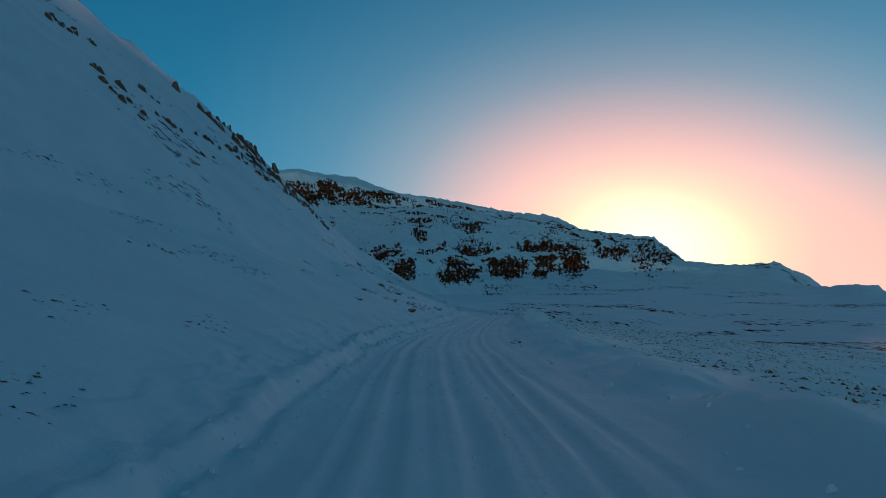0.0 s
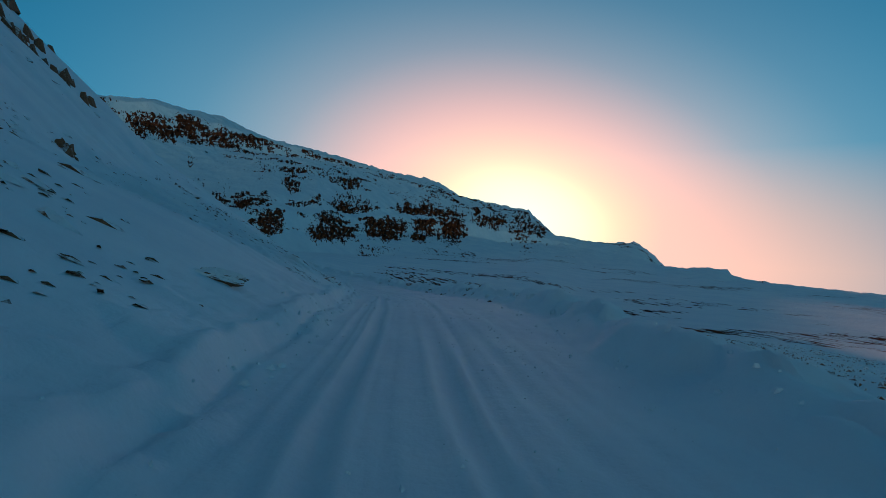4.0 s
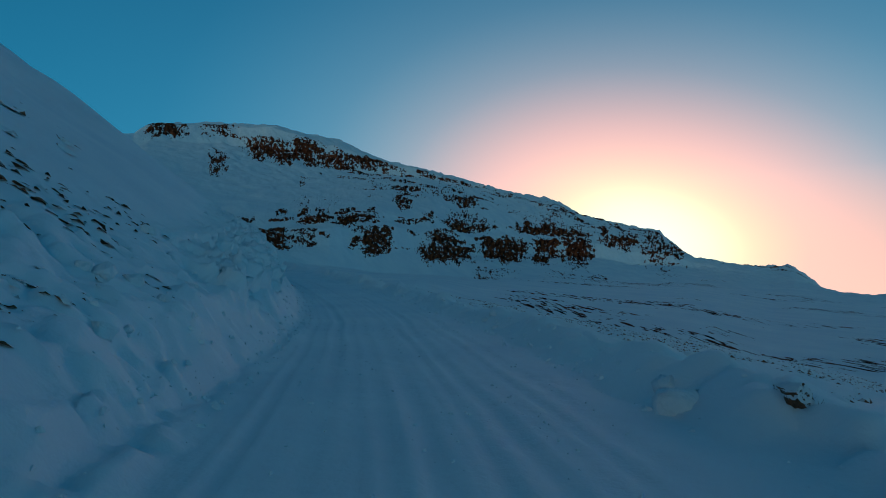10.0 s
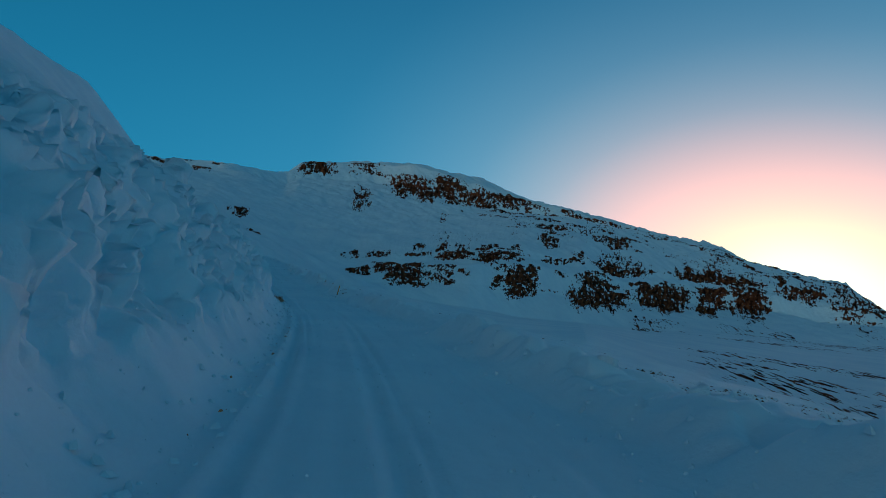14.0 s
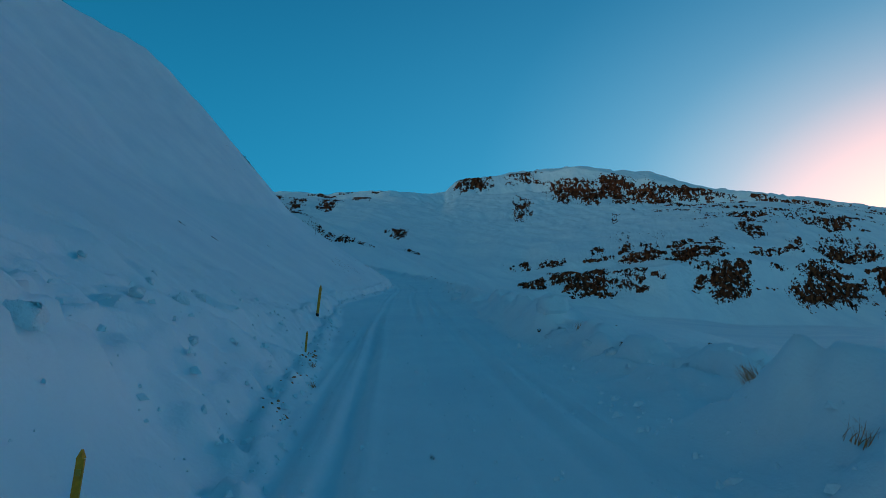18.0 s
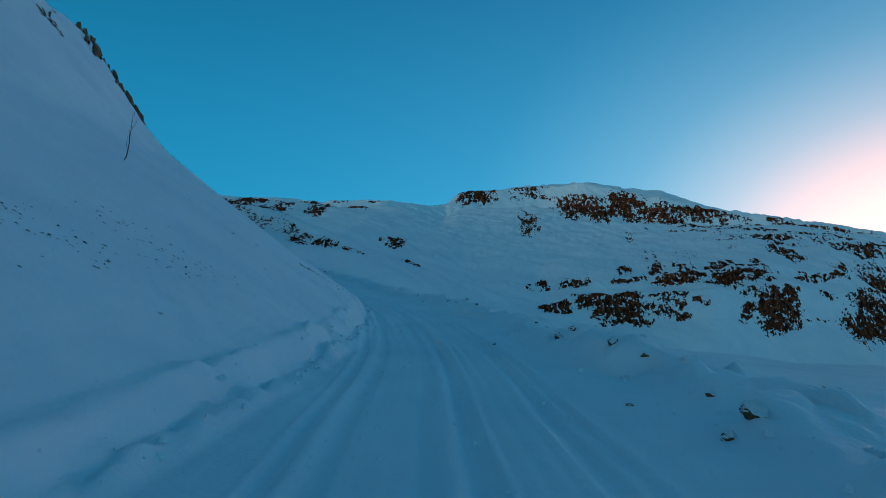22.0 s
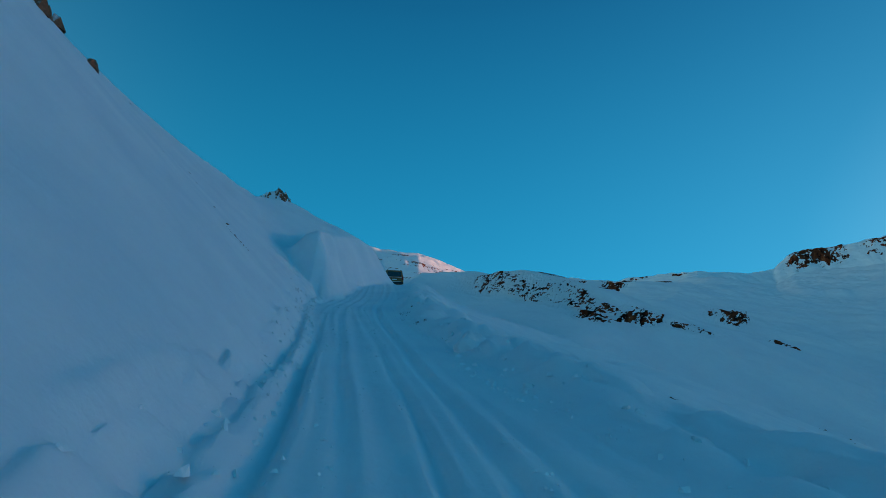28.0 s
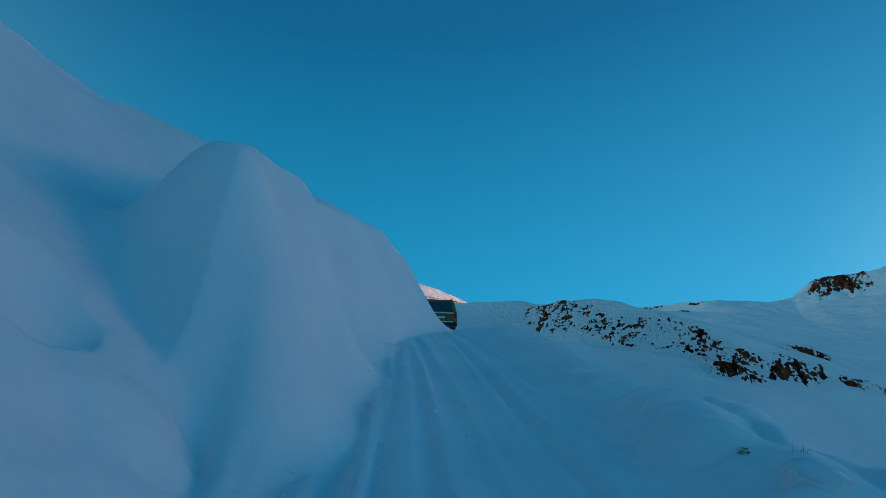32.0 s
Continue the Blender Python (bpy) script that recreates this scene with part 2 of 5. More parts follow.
LINE = spline(ROAD + [(-118.6, 280.2, 12.3), (-134.8, 288.0, 15.5), (-156.0, 296.0, 18.5), (-183.0, 304.0, 21.5)])
LINE = np.vstack([LINE[0] - np.outer(np.arange(80, 0, -1), LINE[1] - LINE[0]), LINE])
TAN = np.gradient(LINE[:, :2], axis=0)
TAN /= np.linalg.norm(TAN, axis=1)[:, None]
RIGHT = np.stack([TAN[:, 1], -TAN[:, 0]], 1)
LEN = np.r_[0, np.cumsum(np.hypot(*np.diff(LINE[:, :2], axis=0).T))] - 40.0      # metres along the road from the start


def at_road(s, d, h=0.0):
    """The place s metres along the road, d to its right, h above its surface."""
    x, y = (np.interp(s, LEN, LINE[:, k]) + d * np.interp(s, LEN, RIGHT[:, k]) for k in (0, 1))
    return np.stack([x, y, np.interp(s, LEN, LINE[:, 2]) - EYE + h], -1)


def hash2(ix, iy, seed):
    v = np.sin(ix * 127.1 + iy * 311.7 + seed * 74.7) * 43758.5453
    return v - np.floor(v)


def vnoise(x, y, seed=0):
    """Smooth noise between -1 and 1."""
    ix, iy = np.floor(x), np.floor(y)
    fx, fy = x - ix, y - iy
    fx, fy = fx * fx * fx * (fx * (fx * 6 - 15) + 10), fy * fy * fy * (fy * (fy * 6 - 15) + 10)
    a, b = hash2(ix, iy, seed), hash2(ix + 1, iy, seed)
    c, d = hash2(ix, iy + 1, seed), hash2(ix + 1, iy + 1, seed)
    return 2 * ((a + (b - a) * fx) * (1 - fy) + (c + (d - c) * fx) * fy) - 1


def fbm(x, y, octaves=4, seed=0, gain=0.5):
    total, amp = 0.0, 1.0
    for k in range(octaves):
        total = total + amp * vnoise(x * 2.03**k + 17.3 * k, y * 2.03**k - 9.1 * k, seed + k)
        amp *= gain
    return total


def smooth(a, b, x):
    u = np.clip((x - a) / (b - a), 0, 1)
    return u * u * (3 - 2 * u)


def grid_mesh(name, verts, nu, nv, material):
    """A sheet of nu by nv vertices."""
    i = np.arange((nu - 1) * (nv - 1))
    r, c = i // (nv - 1), i % (nv - 1)
    a = r * nv + c
    faces = np.stack([a, a + 1, a + nv + 1, a + nv], 1)
    me = bpy.data.meshes.new(name)
    me.vertices.add(nu * nv)
    me.vertices.foreach_set("co", verts.reshape(-1).astype(np.float32))
    me.loops.add(faces.size)
    me.polygons.add(len(faces))
    me.polygons.foreach_set("loop_start", np.arange(0, faces.size, 4, dtype=np.int32))
    me.polygons.foreach_set("vertices", faces.reshape(-1).astype(np.int32))
    me.polygons.foreach_set("use_smooth", np.ones(len(faces), bool))
    me.update(calc_edges=True)
    me.materials.append(material)
    return new(name, me)

# ---- the ground: road, banks, the hillside above and the slope below it ----
# along the road: the foot of the left bank, its height, the slope above it (degrees) up to BREAK metres and past it, and the right edge
S_AT = [-40, 0, 30, 55, 75, 92, 110, 120, 130, 140, 152, 170, 185, 197, 208, 240, 262, 285, 300, 316, 330, 345, 420]
FOOT = ([-40, 0, 22, 30, 38, 55, 75, 92, 110, 120, 130, 140, 152, 170, 185, 190, 197, 208, 218, 228, 233, 240, 255, 265, 285, 308, 318, 330, 345, 420],
        [-2.3, -2.3, -2.3, -2.1, -1.85, -2.2, -2.4, -2.3, -2.3, -2.25, -1.9, -1.5, -1.35, -1.2, -1.1, -1.15, -1.6, -2.3, -3.2, -4.1, -3.2, -2.4, -1.1, -0.95, -1.0, -1.1, -1.5, -2.2, -2.4, -2.4])
BANK = [0.12, 0.12, 0.24, 0.28, 0.28, 0.32, 0.55, 1.2, 2.3, 3.2, 4.0, 3.6, 2.8, 1.3, 0.5, 0.36, 0.6, 0.6, 0.6, 0.8, 1.2, 1.2, 1.0]
LOW = [30, 30, 29, 28, 28, 29, 31, 32, 34, 38, 42, 38, 36, 36, 35, 35, 35, 41, 50, 45.5, 47, 44, 30]
HIGH = [46, 46, 46, 45, 45, 47, 49, 48, 47, 37, 33, 38, 43, 46, 47, 50, 52, 50, 58, 46, 40, 26, 20]
BREAK = [9, 9, 9, 10, 12, 15, 19, 20, 18, 10, 7, 8, 9, 9, 9, 11, 11, 11, 11, 9, 7, 6, 6]
CAP = [90, 80, 70, 60, 52, 48, 42, 40, 36, 32, 28, 27, 27, 27, 27, 26, 24, 20, 18, 12.5, 6.5, 5, 5]
EDGE = [3.0, 3.0, 3.2, 3.4, 3.6, 3.8, 3.8, 3.7, 3.6, 3.5, 3.4, 3.0, 2.8, 2.7, 3.0, 3.4, 3.2, 3.2, 2.8, 2.6, 2.8, 3.0, 3.0]
CHUNKY = [0.45, 0.45, 0.45, 0.4, 0.4, 0.5, 0.7, 1.0, 1.0, 1.0, 1.0, 1.0, 1.0, 0.9, 0.5, 0.35, 0.4, 0.4, 0.4, 0.4, 0.4, 0.3, 0.2]
HEAPS = [0.5, 0.5, 0.7, 0.9, 1.0, 1.0, 0.9, 0.8, 0.8, 0.8, 0.9, 0.9, 1.0, 1.3, 1.3, 1.1, 0.7, 0.6, 0.7, 0.9, 0.6, 0.3, 0.2]
FALL = [0.22, 0.22, 0.24, 0.24, 0.19, 0.16, 0.17, 0.18, 0.19, 0.2, 0.2, 0.19, 0.19, 0.19, 0.19, 0.2, 0.22, 0.26, 0.3, 0.32, 0.33, 0.33, 0.33]
RUTS = [(-1.25, 0.10, 0.05), (-0.80, 0.14, 0.10), (-0.47, 0.08, 0.06), (-0.15, 0.07, 0.03), (0.18, 0.12, 0.04), (0.62, 0.14, 0.10), (0.98, 0.09, 0.06), (1.32, 0.07, 0.04), (1.65, 0.13, 0.07), (2.1, 0.09, 0.05), (2.55, 0.13, 0.05)]
RUT_DEEP = ([-40, 60, 120, 180, 215, 255, 310, 420], [2.1, 1.9, 1.9, 2.6, 2.7, 3.0, 3.0, 2.4])


def along(s, row):
    return np.interp(s, S_AT, row)


def cells(x, y, seed):
    """Broken blocks: every cell of an uneven honeycomb has its own height and tilt, with cracks between."""
    ix, iy = np.floor(x), np.floor(y)
    near = np.full(np.shape(x), 9.0)
    second, high = near.copy(), np.zeros(np.shape(x))
    for dx in (-1, 0, 1):
        for dy in (-1, 0, 1):
            cx, cy = ix + dx, iy + dy
            px, py = cx + hash2(cx, cy, seed), cy + hash2(cx, cy, seed + 1)
            q = np.hypot(x - px, y - py)
            own = hash2(cx, cy, seed + 2) + (hash2(cx, cy, seed + 3) - 0.5) * (x - px) + (hash2(cx, cy, seed + 4) - 0.5) * (y - py)
            second = np.where(q < near, near, np.minimum(second, q))
            high = np.where(q < near, own, high)
            near = np.minimum(near, q)
    return high * (0.5 + 0.5 * smooth(0.0, 0.35, second - near))


def ground_height(s, d):
    """Height over the road's surface at s along and d to the right."""
    line = np.interp(s, *FOOT)
    foot = line + 0.12 * vnoise(s * 0.3, 0 * s, 3) + 0.07 * vnoise(s * 1.1, 0 * s, 4)
    edge = along(s, EDGE) + 0.3 * vnoise(s * 0.22, 0 * s, 8) + 0.12 * vnoise(s * 0.8, 0 * s, 9)
    bank, brk = along(s, BANK), along(s, BREAK)
    low, high = np.tan(np.radians(along(s, LOW))), np.tan(np.radians(along(s, HIGH)))
    left, right = np.maximum(foot - d, 0), np.maximum(d - edge, 0)
    # the bank that the plough has cut, and the hillside above
    wx, wy = s + 0.35 * vnoise(s * 1.3, d * 1.3, 61), d + 0.35 * vnoise(s * 1.3, d * 1.3, 62)
    cut = bank * smooth(0, 0.2 + bank * 0.8, left + 0.18 * fbm(s * 0.9, d * 0.9, 2, 31) * np.minimum(left, 1))
    rim = (0.05 + 0.09 * smooth(0.8, 1.6, bank)) * np.exp(-(((left - bank * 0.75) / 0.35) ** 2)) * (1 + vnoise(s * 0.7, 0 * s, 12)) * smooth(0.0, 0.3, left)
    over = np.maximum(line - d - bank * 0.85, 0)
    brk = brk + 0.8 * vnoise(s * 0.05, 0 * s, 40)
    hill = np.minimum(over, brk) * low + np.maximum(over - brk, 0) * high
    cap = along(s, CAP)
    hill = np.where(hill > cap, cap + (hill - cap) * 0.3, hill)
    hill = hill - 0.05 * (1 - smooth(236, 254, s)) * np.exp(-(((over - 1.0) / 1.2) ** 2)) * smooth(0.1, 1.6, left)
    far = smooth(2, 14, left)
    ribbed = smooth(60, 76, s) * (1 - smooth(114, 128, s))
    hill = hill + far * ((0.9 - 0.55 * smooth(200, 240, s)) * fbm(s / 14, d / 12, 3, 50, 0.4) + (0.02 + 0.23 * ribbed) * fbm(s / 3.5, d / 3.5, 3, 56))
    rib = np.abs(fbm(0.75 * s + 0.7 * d, 0.22 * (s - d), 3, 57)) + 0.6 * np.abs(fbm(1.9 * s + 1.6 * d, 0.6 * (s - d), 2, 58))
    hill = hill + 0.30 * ribbed * (rib - 0.5) * smooth(1.2, 3.0, left) * (1 - smooth(11, 17, left))
    # plough chunks
    bank_wide = 0.9 + 1.5 * bank
    c = along(s, CHUNKY) * smooth(0.0, 0.35, left) * (1 - smooth(bank_wide, bank_wide * 1.6 + 0.6, left))
    b1 = fbm(wx * 0.9, wy * 0.9, 2, 60)
    size = 0.45 * (1 - 0.8 * smooth(0.7, 1.8, bank))
    chunk = c * size * (0.5 * np.abs(b1) + 0.3 * np.abs(fbm(wx * 1.9, wy * 1.9, 2, 63)) + 0.10 * cells(wx * 1.6, wy * 2.0, 68) + 0.12 * np.abs(fbm(wx * 4.0, wy * 4.0, 2, 66)))
    # the low row of lumps that the blade leaves at the foot
    row = smooth(-0.45, -0.1, foot - d) * (1 - smooth(0.25, 0.75, foot - d)) * (1 - smooth(1.0, 2.5, bank))
    lumps = row * (0.10 + 0.16 * cells(wx * 2.0, wy * 2.2, 71) + 0.12 * np.abs(fbm(wx * 3.5, wy * 3.5, 2, 73))) * (0.75 + 0.5 * vnoise(s * 0.35, 0 * s, 74))
    h = cut + rim + hill + chunk + lumps
    # the heaps along the right edge, and the slope that falls away beyond
    heap = along(s, HEAPS)
    lump = np.clip(0.55 + 0.55 * vnoise(s * 0.45, d * 0.5, 5) + 0.35 * vnoise(s * 1.25, d * 1.2, 6), 0, 2)
    berm = heap * 0.55 * np.exp(-(((right - 1.0) / 0.7) ** 2)) * lump + heap * 0.3 * np.exp(-(((right - 2.4) / 0.8) ** 2)) * lump
    berm = berm + 0.24 * heap * cells(s * 1.1 + 0.3 * vnoise(s, d, 85), d * 1.2, 86) * smooth(0.1, 0.7, right) * (1 - smooth(2.0, 3.6, right))
    berm = berm + 0.08 * heap * np.abs(fbm(s * 2.1, d * 2.1, 2, 70)) * smooth(0.1, 0.6, right) * (1 - smooth(3, 5, right))
    fall = along(s, FALL) * np.maximum(right - 2.0, 0) + 0.5 * smooth(1.5, 4.5, right)
    lay = smooth(4, 12, right)
    fall = fall - lay * (0.5 * fbm(s / 11, d / 11, 4, 80) + 0.10 * fbm(s / 2.2, d / 2.2, 3, 84))
    h = h + (berm - fall) * (right > 0)
    # ruts
    onroad = (1 - smooth(-0.3, 0.25, left)) * (1 - smooth(-0.2, 0.4, right)) * smooth(0.02, 0.1, 1.2 - left)
    wave = 0.10 * vnoise(s * 0.09, 0 * s, 14) + 0.04 * vnoise(s * 0.3, 0 * s, 15)
    rut = 0.0
    for k, (at, wide, deep) in enumerate(RUTS):
        x = (d - at - wave - 0.2 * vnoise(s * 0.05, 0 * s, 90 + k)) / wide
        deep = deep * (0.25 + 1.0 * smooth(-0.5, 0.4, vnoise(s * 0.045, 0 * s + k, 110 + k)))
        rut = rut - deep * np.exp(-x * x) + 0.6 * deep * np.exp(-((np.abs(x) - 1.6) ** 2) * 5)
    rut = rut * np.interp(s, *RUT_DEEP)
    tread = 0.03 * fbm(s * 2.6, d * 4.5, 3, 17) + 0.045 * cells(s * 2.2, d * 3.0, 75) * smooth(0.1, 0.7, vnoise(s * 0.25, d * 0.7, 76))
    h = h + onroad * (rut * (0.8 + 0.3 * vnoise(s * 0.15, d, 18)) + tread + 0.03 * vnoise(s * 0.5, d * 0.9, 19))
    # the road climbs on past the drift
    h = h + 1.3 * smooth(322, 342, s)
    # the drift that leans into the road
    mid = np.interp(s, [316, 321, 324, 327, 330, 334, 338, 342, 346], [-3.0, -2.8, -2.3, -2.4, -2.3, -1.7, -0.8, 0.0, 0.5])
    top = np.interp(s, [316, 321, 324, 327, 330, 334, 338, 342, 344.5, 347], [2.2, 3.4, 3.9, 4.3, 4.6, 4.9, 5.2, 5.2, 4.6, 3.0])
    mid = mid + 0.15 * vnoise(s * 0.5, 0 * s, 78)
    x = d - mid
    front = 322.9 + 0.55 * np.maximum(-x, 0) - 2.1 * smooth(0.0, 2.4, x) + 0.25 * vnoise(d * 0.9, 0 * d, 77)
    grow = smooth(0.0, 1.0 + 1.6 * smooth(0, 1.5, x), s - front)
    skirt = 1.3 + 0.7 * smooth(334, 342, s)
    fall_off = np.where(x > 0, 0.5 + 0.5 * np.cos(np.pi * np.clip(x / (skirt * 1.45), 0, 1) ** 0.85), 1.0)
    lip = 0.28 * np.exp(-(((x + 0.1) / 0.3) ** 2)) * np.exp(-(((s - 325.5) / 1.6) ** 2))
    groove = 0.26 * np.exp(-(((x - 0.55 - 0.12 * (s - 326)) / 0.22) ** 2)) * smooth(325, 328, s) * (1 - smooth(333, 337, s))
    lift = 1.3 * smooth(322, 342, s)
    body = lift + (top - lift) * fall_off + 0.5 * np.minimum(np.maximum(-x, 0), 6) + lip - groove + 0.10 * fbm(s / 3, d / 2, 2, 79)
    merge = np.maximum(1 - smooth(0.4, 2.6, -x), smooth(326, 333, s))
    body = h + (body - h) * merge
    inside = (s > 318) & (s < 349) & (x < skirt * 1.45)
    h = np.where(inside, np.maximum(h, h + (body - h) * grow), h)
    # the rocky knoll behind the drift
    h = h + 4.3 * np.exp(-(((s - 352.5) / 5.5) ** 2) - ((d + 9.8) / 3.4) ** 2)
    # the bowl that the wind has scooped out before it, with a sharp rim
    u, v = (s - 322.1) / np.where(s < 322.1, 1.5, 0.9), (d + 3.1) / np.where(d < -3.1, 0.9, 0.75)
    bowl = 1.2 + 1.15 * u * u + 1.15 * v * v + 0.10 * fbm(s * 0.8, d * 0.8, 2, 95)
    return np.where((s > 316) & (s < 326), np.minimum(h, np.maximum(bowl, 0.2)), h)


def build_ground():
    s = np.r_[np.arange(-36, 0, 0.5), np.arange(0, 112, 0.2), np.arange(112, 140, 0.1), np.arange(140, 190, 0.07), np.arange(190, 206, 0.12), np.arange(206, 317, 0.2), np.arange(317, 330, 0.08), np.arange(330, 348, 0.2), np.arange(348, 420, 1.0)]
    d = np.r_[-np.geomspace(80, 7.2, 70), np.arange(-7, -1, 0.055), np.arange(-1, 6.4, 0.08), np.geomspace(6.5, 75, 60)]
    S, D = np.meshgrid(s, d, indexing="ij")
    height = ground_height(S, D)
    # rubble bulges out of the high bank, square to its face
    rise = np.gradient(height, d, axis=1)
    arc = np.cumsum(np.sqrt(1 + rise * rise) * np.gradient(d)[None], axis=1)
    left, bank = np.interp(S, *FOOT) - D, along(S, BANK)
    zone = along(S, CHUNKY) * smooth(0.9, 2.0, bank) * smooth(0.15, 0.6, left) * (1 - smooth(0.5 + bank * 0.9, 1.2 + bank * 1.3, left + 0.5 * vnoise(S * 0.4, D * 0.5, 171)))
    wx, wy = S + 0.22 * vnoise(S * 1.9, arc * 1.9, 172), arc + 0.22 * vnoise(S * 1.9, arc * 1.9, 173)
    cutface = 0.12 + 0.88 * smooth(0.8, 1.5, height + 0.4 * vnoise(S * 0.5, D * 0.5, 175))
    out = 0.14 * cells(wx * 1.3, wy * 1.5, 174) + 0.30 * cells(wx * 2.7, wy * 2.9, 178) + 0.17 * cells(wx * 5.2, wy * 5.4, 190) + 0.08 * cells(wx * 9.0, wy * 9.0, 194) + 0.30 * fbm(wx * 0.8, wy * 0.8, 3, 182) - 0.28
    out = out * zone * cutface
    size = np.sqrt(1 + rise * rise)
    D2, height = D - out * rise / size, height + out / size
    ob = grid_mesh("ground", at_road(S, D2, height), len(s), len(d), SNOW)
    return tagged(ob, "snow-covered road with tyre ruts between snowbanks under a steep hillside", "snow", kind="structure")


build_ground()

# ---- the valley and the mountain across it: rings of heights round a point of the road ----
CENTRE = (0.0, 100.0)
AZ = [-80, -60, -45, -38, -31, -24, -19, -14, -9, -5, 0, 5, 11, 16, 21, 24, 30, 45, 70]
# row by row outwards: range and height
RINGS = [
    ([40] * 19, [-40, -40, -40, -40, -40, -40, -40, -40, -36, -34, -32, -30, -30, -28, -26, -25, -23, -20, -18]),
    ([120, 130, 140, 150, 160, 160, 165, 170, 170, 175, 179, 180, 184, 190, 195, 195, 200, 180, 150],
     [-40, -30, -22, -20, -20, -20, -18, -17, -16, -15.5, -15, -20, -24, -27, -28, -29, -33, -33, -30]),
    ([300, 300, 300, 240, 235, 270, 290, 325, 345, 380, 420, 480, 560, 640, 700, 760, 600, 500, 400],
     [24, 19, 16, 12, 8, 0, -6, -10, -14, -18, -21, -26, -28, -32, -36, -38, -44, -48, -50]),
    ([310, 310, 310, 265, 256, 290, 310, 341, 362, 402, 470, 620, 790, 870, 950, 1000, 900, 800, 700],
     [28, 26, 24, 24, 15, 5, -1, -2, -2, -3, -4, -5, -7, -12, -20, -26, -40, -52, -60]),
    ([318, 318, 318, 275, 266, 305, 318, 350, 371, 412, 480, 632, 804, 886, 966, 1020, 1000, 900, 800],
     [31, 29, 28, 27, 19, 9, 3, 7, 10, 13, 13, 13, 15, 8, -2, -18, -38, -52, -62]),
    ([345, 345, 345, 330, 310, 330, 340, 368, 390, 430, 500, 655, 830, 915, 1000, 1060, 1060, 950, 850],
     [36, 34, 32, 31, 23, 12, 8, 11, 14, 17, 18, 18, 21, 14, 4, -14, -36, -52, -63]),
    ([350, 350, 350, 336, 316, 336, 346, 374, 396, 437, 508, 664, 840, 926, 1012, 1080, 1080, 960, 860],
     [37, 35, 33, 32, 24, 13, 10, 15, 19, 23, 24, 24, 28, 21, 9, -12, -35, -52, -63]),
    ([520, 520, 520, 520, 480, 560, 640, 700, 760, 800, 840, 900, 1000, 1100, 1250, 1350, 1300, 1200, 1000],
     [78, 78, 78, 78, 62, 64, 76, 84, 90, 98, 100, 90, 78, 58, 30, -12, -32, -54, -66]),
    ([700, 700, 700, 700, 700, 800, 840, 850, 880, 925, 965, 1000, 1120, 1250, 1450, 1500, 1450, 1400, 1200],
     [112, 112, 113, 113, 110, 126, 138, 134, 128, 122, 116, 106, 100, 76, 44, -16, -30, -55, -68]),
    ([715, 715, 715, 715, 716, 824, 860, 872, 900, 943, 981, 1016, 1150, 1300, 1550, 1600, 1500, 1600, 1500],
     [118, 118, 120, 122, 121, 150, 166, 170, 168, 152, 134, 116, 104, 82, 48, -22, -26, -58, -72]),
    ([800, 800, 800, 800, 830, 900, 950, 960, 970, 980, 1050, 1120, 1250, 1400, 1600, 1750, 1560, 2000, 2000],
     [124, 124, 126, 127, 126, 168, 186, 196, 190, 164, 148, 134, 122, 94, 58, -24, -34, -75, -85]),
    ([1600] * 14 + [2200, 2400, 2400, 3000, 3000],
     [40] * 14 + [-30, -60, -70, -100, -110]),
    ([4800] * 19, [-150] * 19),
]
# outcrops: bearing, row, half width, half height, how much rock shows
HUMP = [(-34.0, 4.25, 1.5, 0.35, 0.62), (-34.9, 3.75, 1.2, 0.35, 0.5), (-32.8, 3.6, 1.2, 0.35, 0.62), (-31.9, 3.5, 0.9, 0.3, 0.6), (-31.0, 3.1, 0.45, 0.2, 1.2), (-30.4, 3.4, 0.9, 0.35, 0.6),
        (-39.8, 6.6, 1.2, 0.5, 0.95), (-37.4, 6.5, 1.2, 0.45, 0.8), (-35.0, 6.9, 0.9, 0.25, 0.8), (-33.3, 7.95, 0.8, 0.2, 0.9), (-28.4, 6.28, 0.8, 0.12, 0.8),
        (-36.8, 8.66, 1.2, 0.2, 0.9), (-28.7, 3.33, 0.5, 0.15, 0.6), (-26.4, 4.55, 0.5, 0.2, 0.6), (-42.0, 6.7, 1.5, 0.4, 0.8), (-31.9, 8.75, 0.7, 0.18, 0.8), (-34.9, 8.8, 0.6, 0.18, 0.9)]
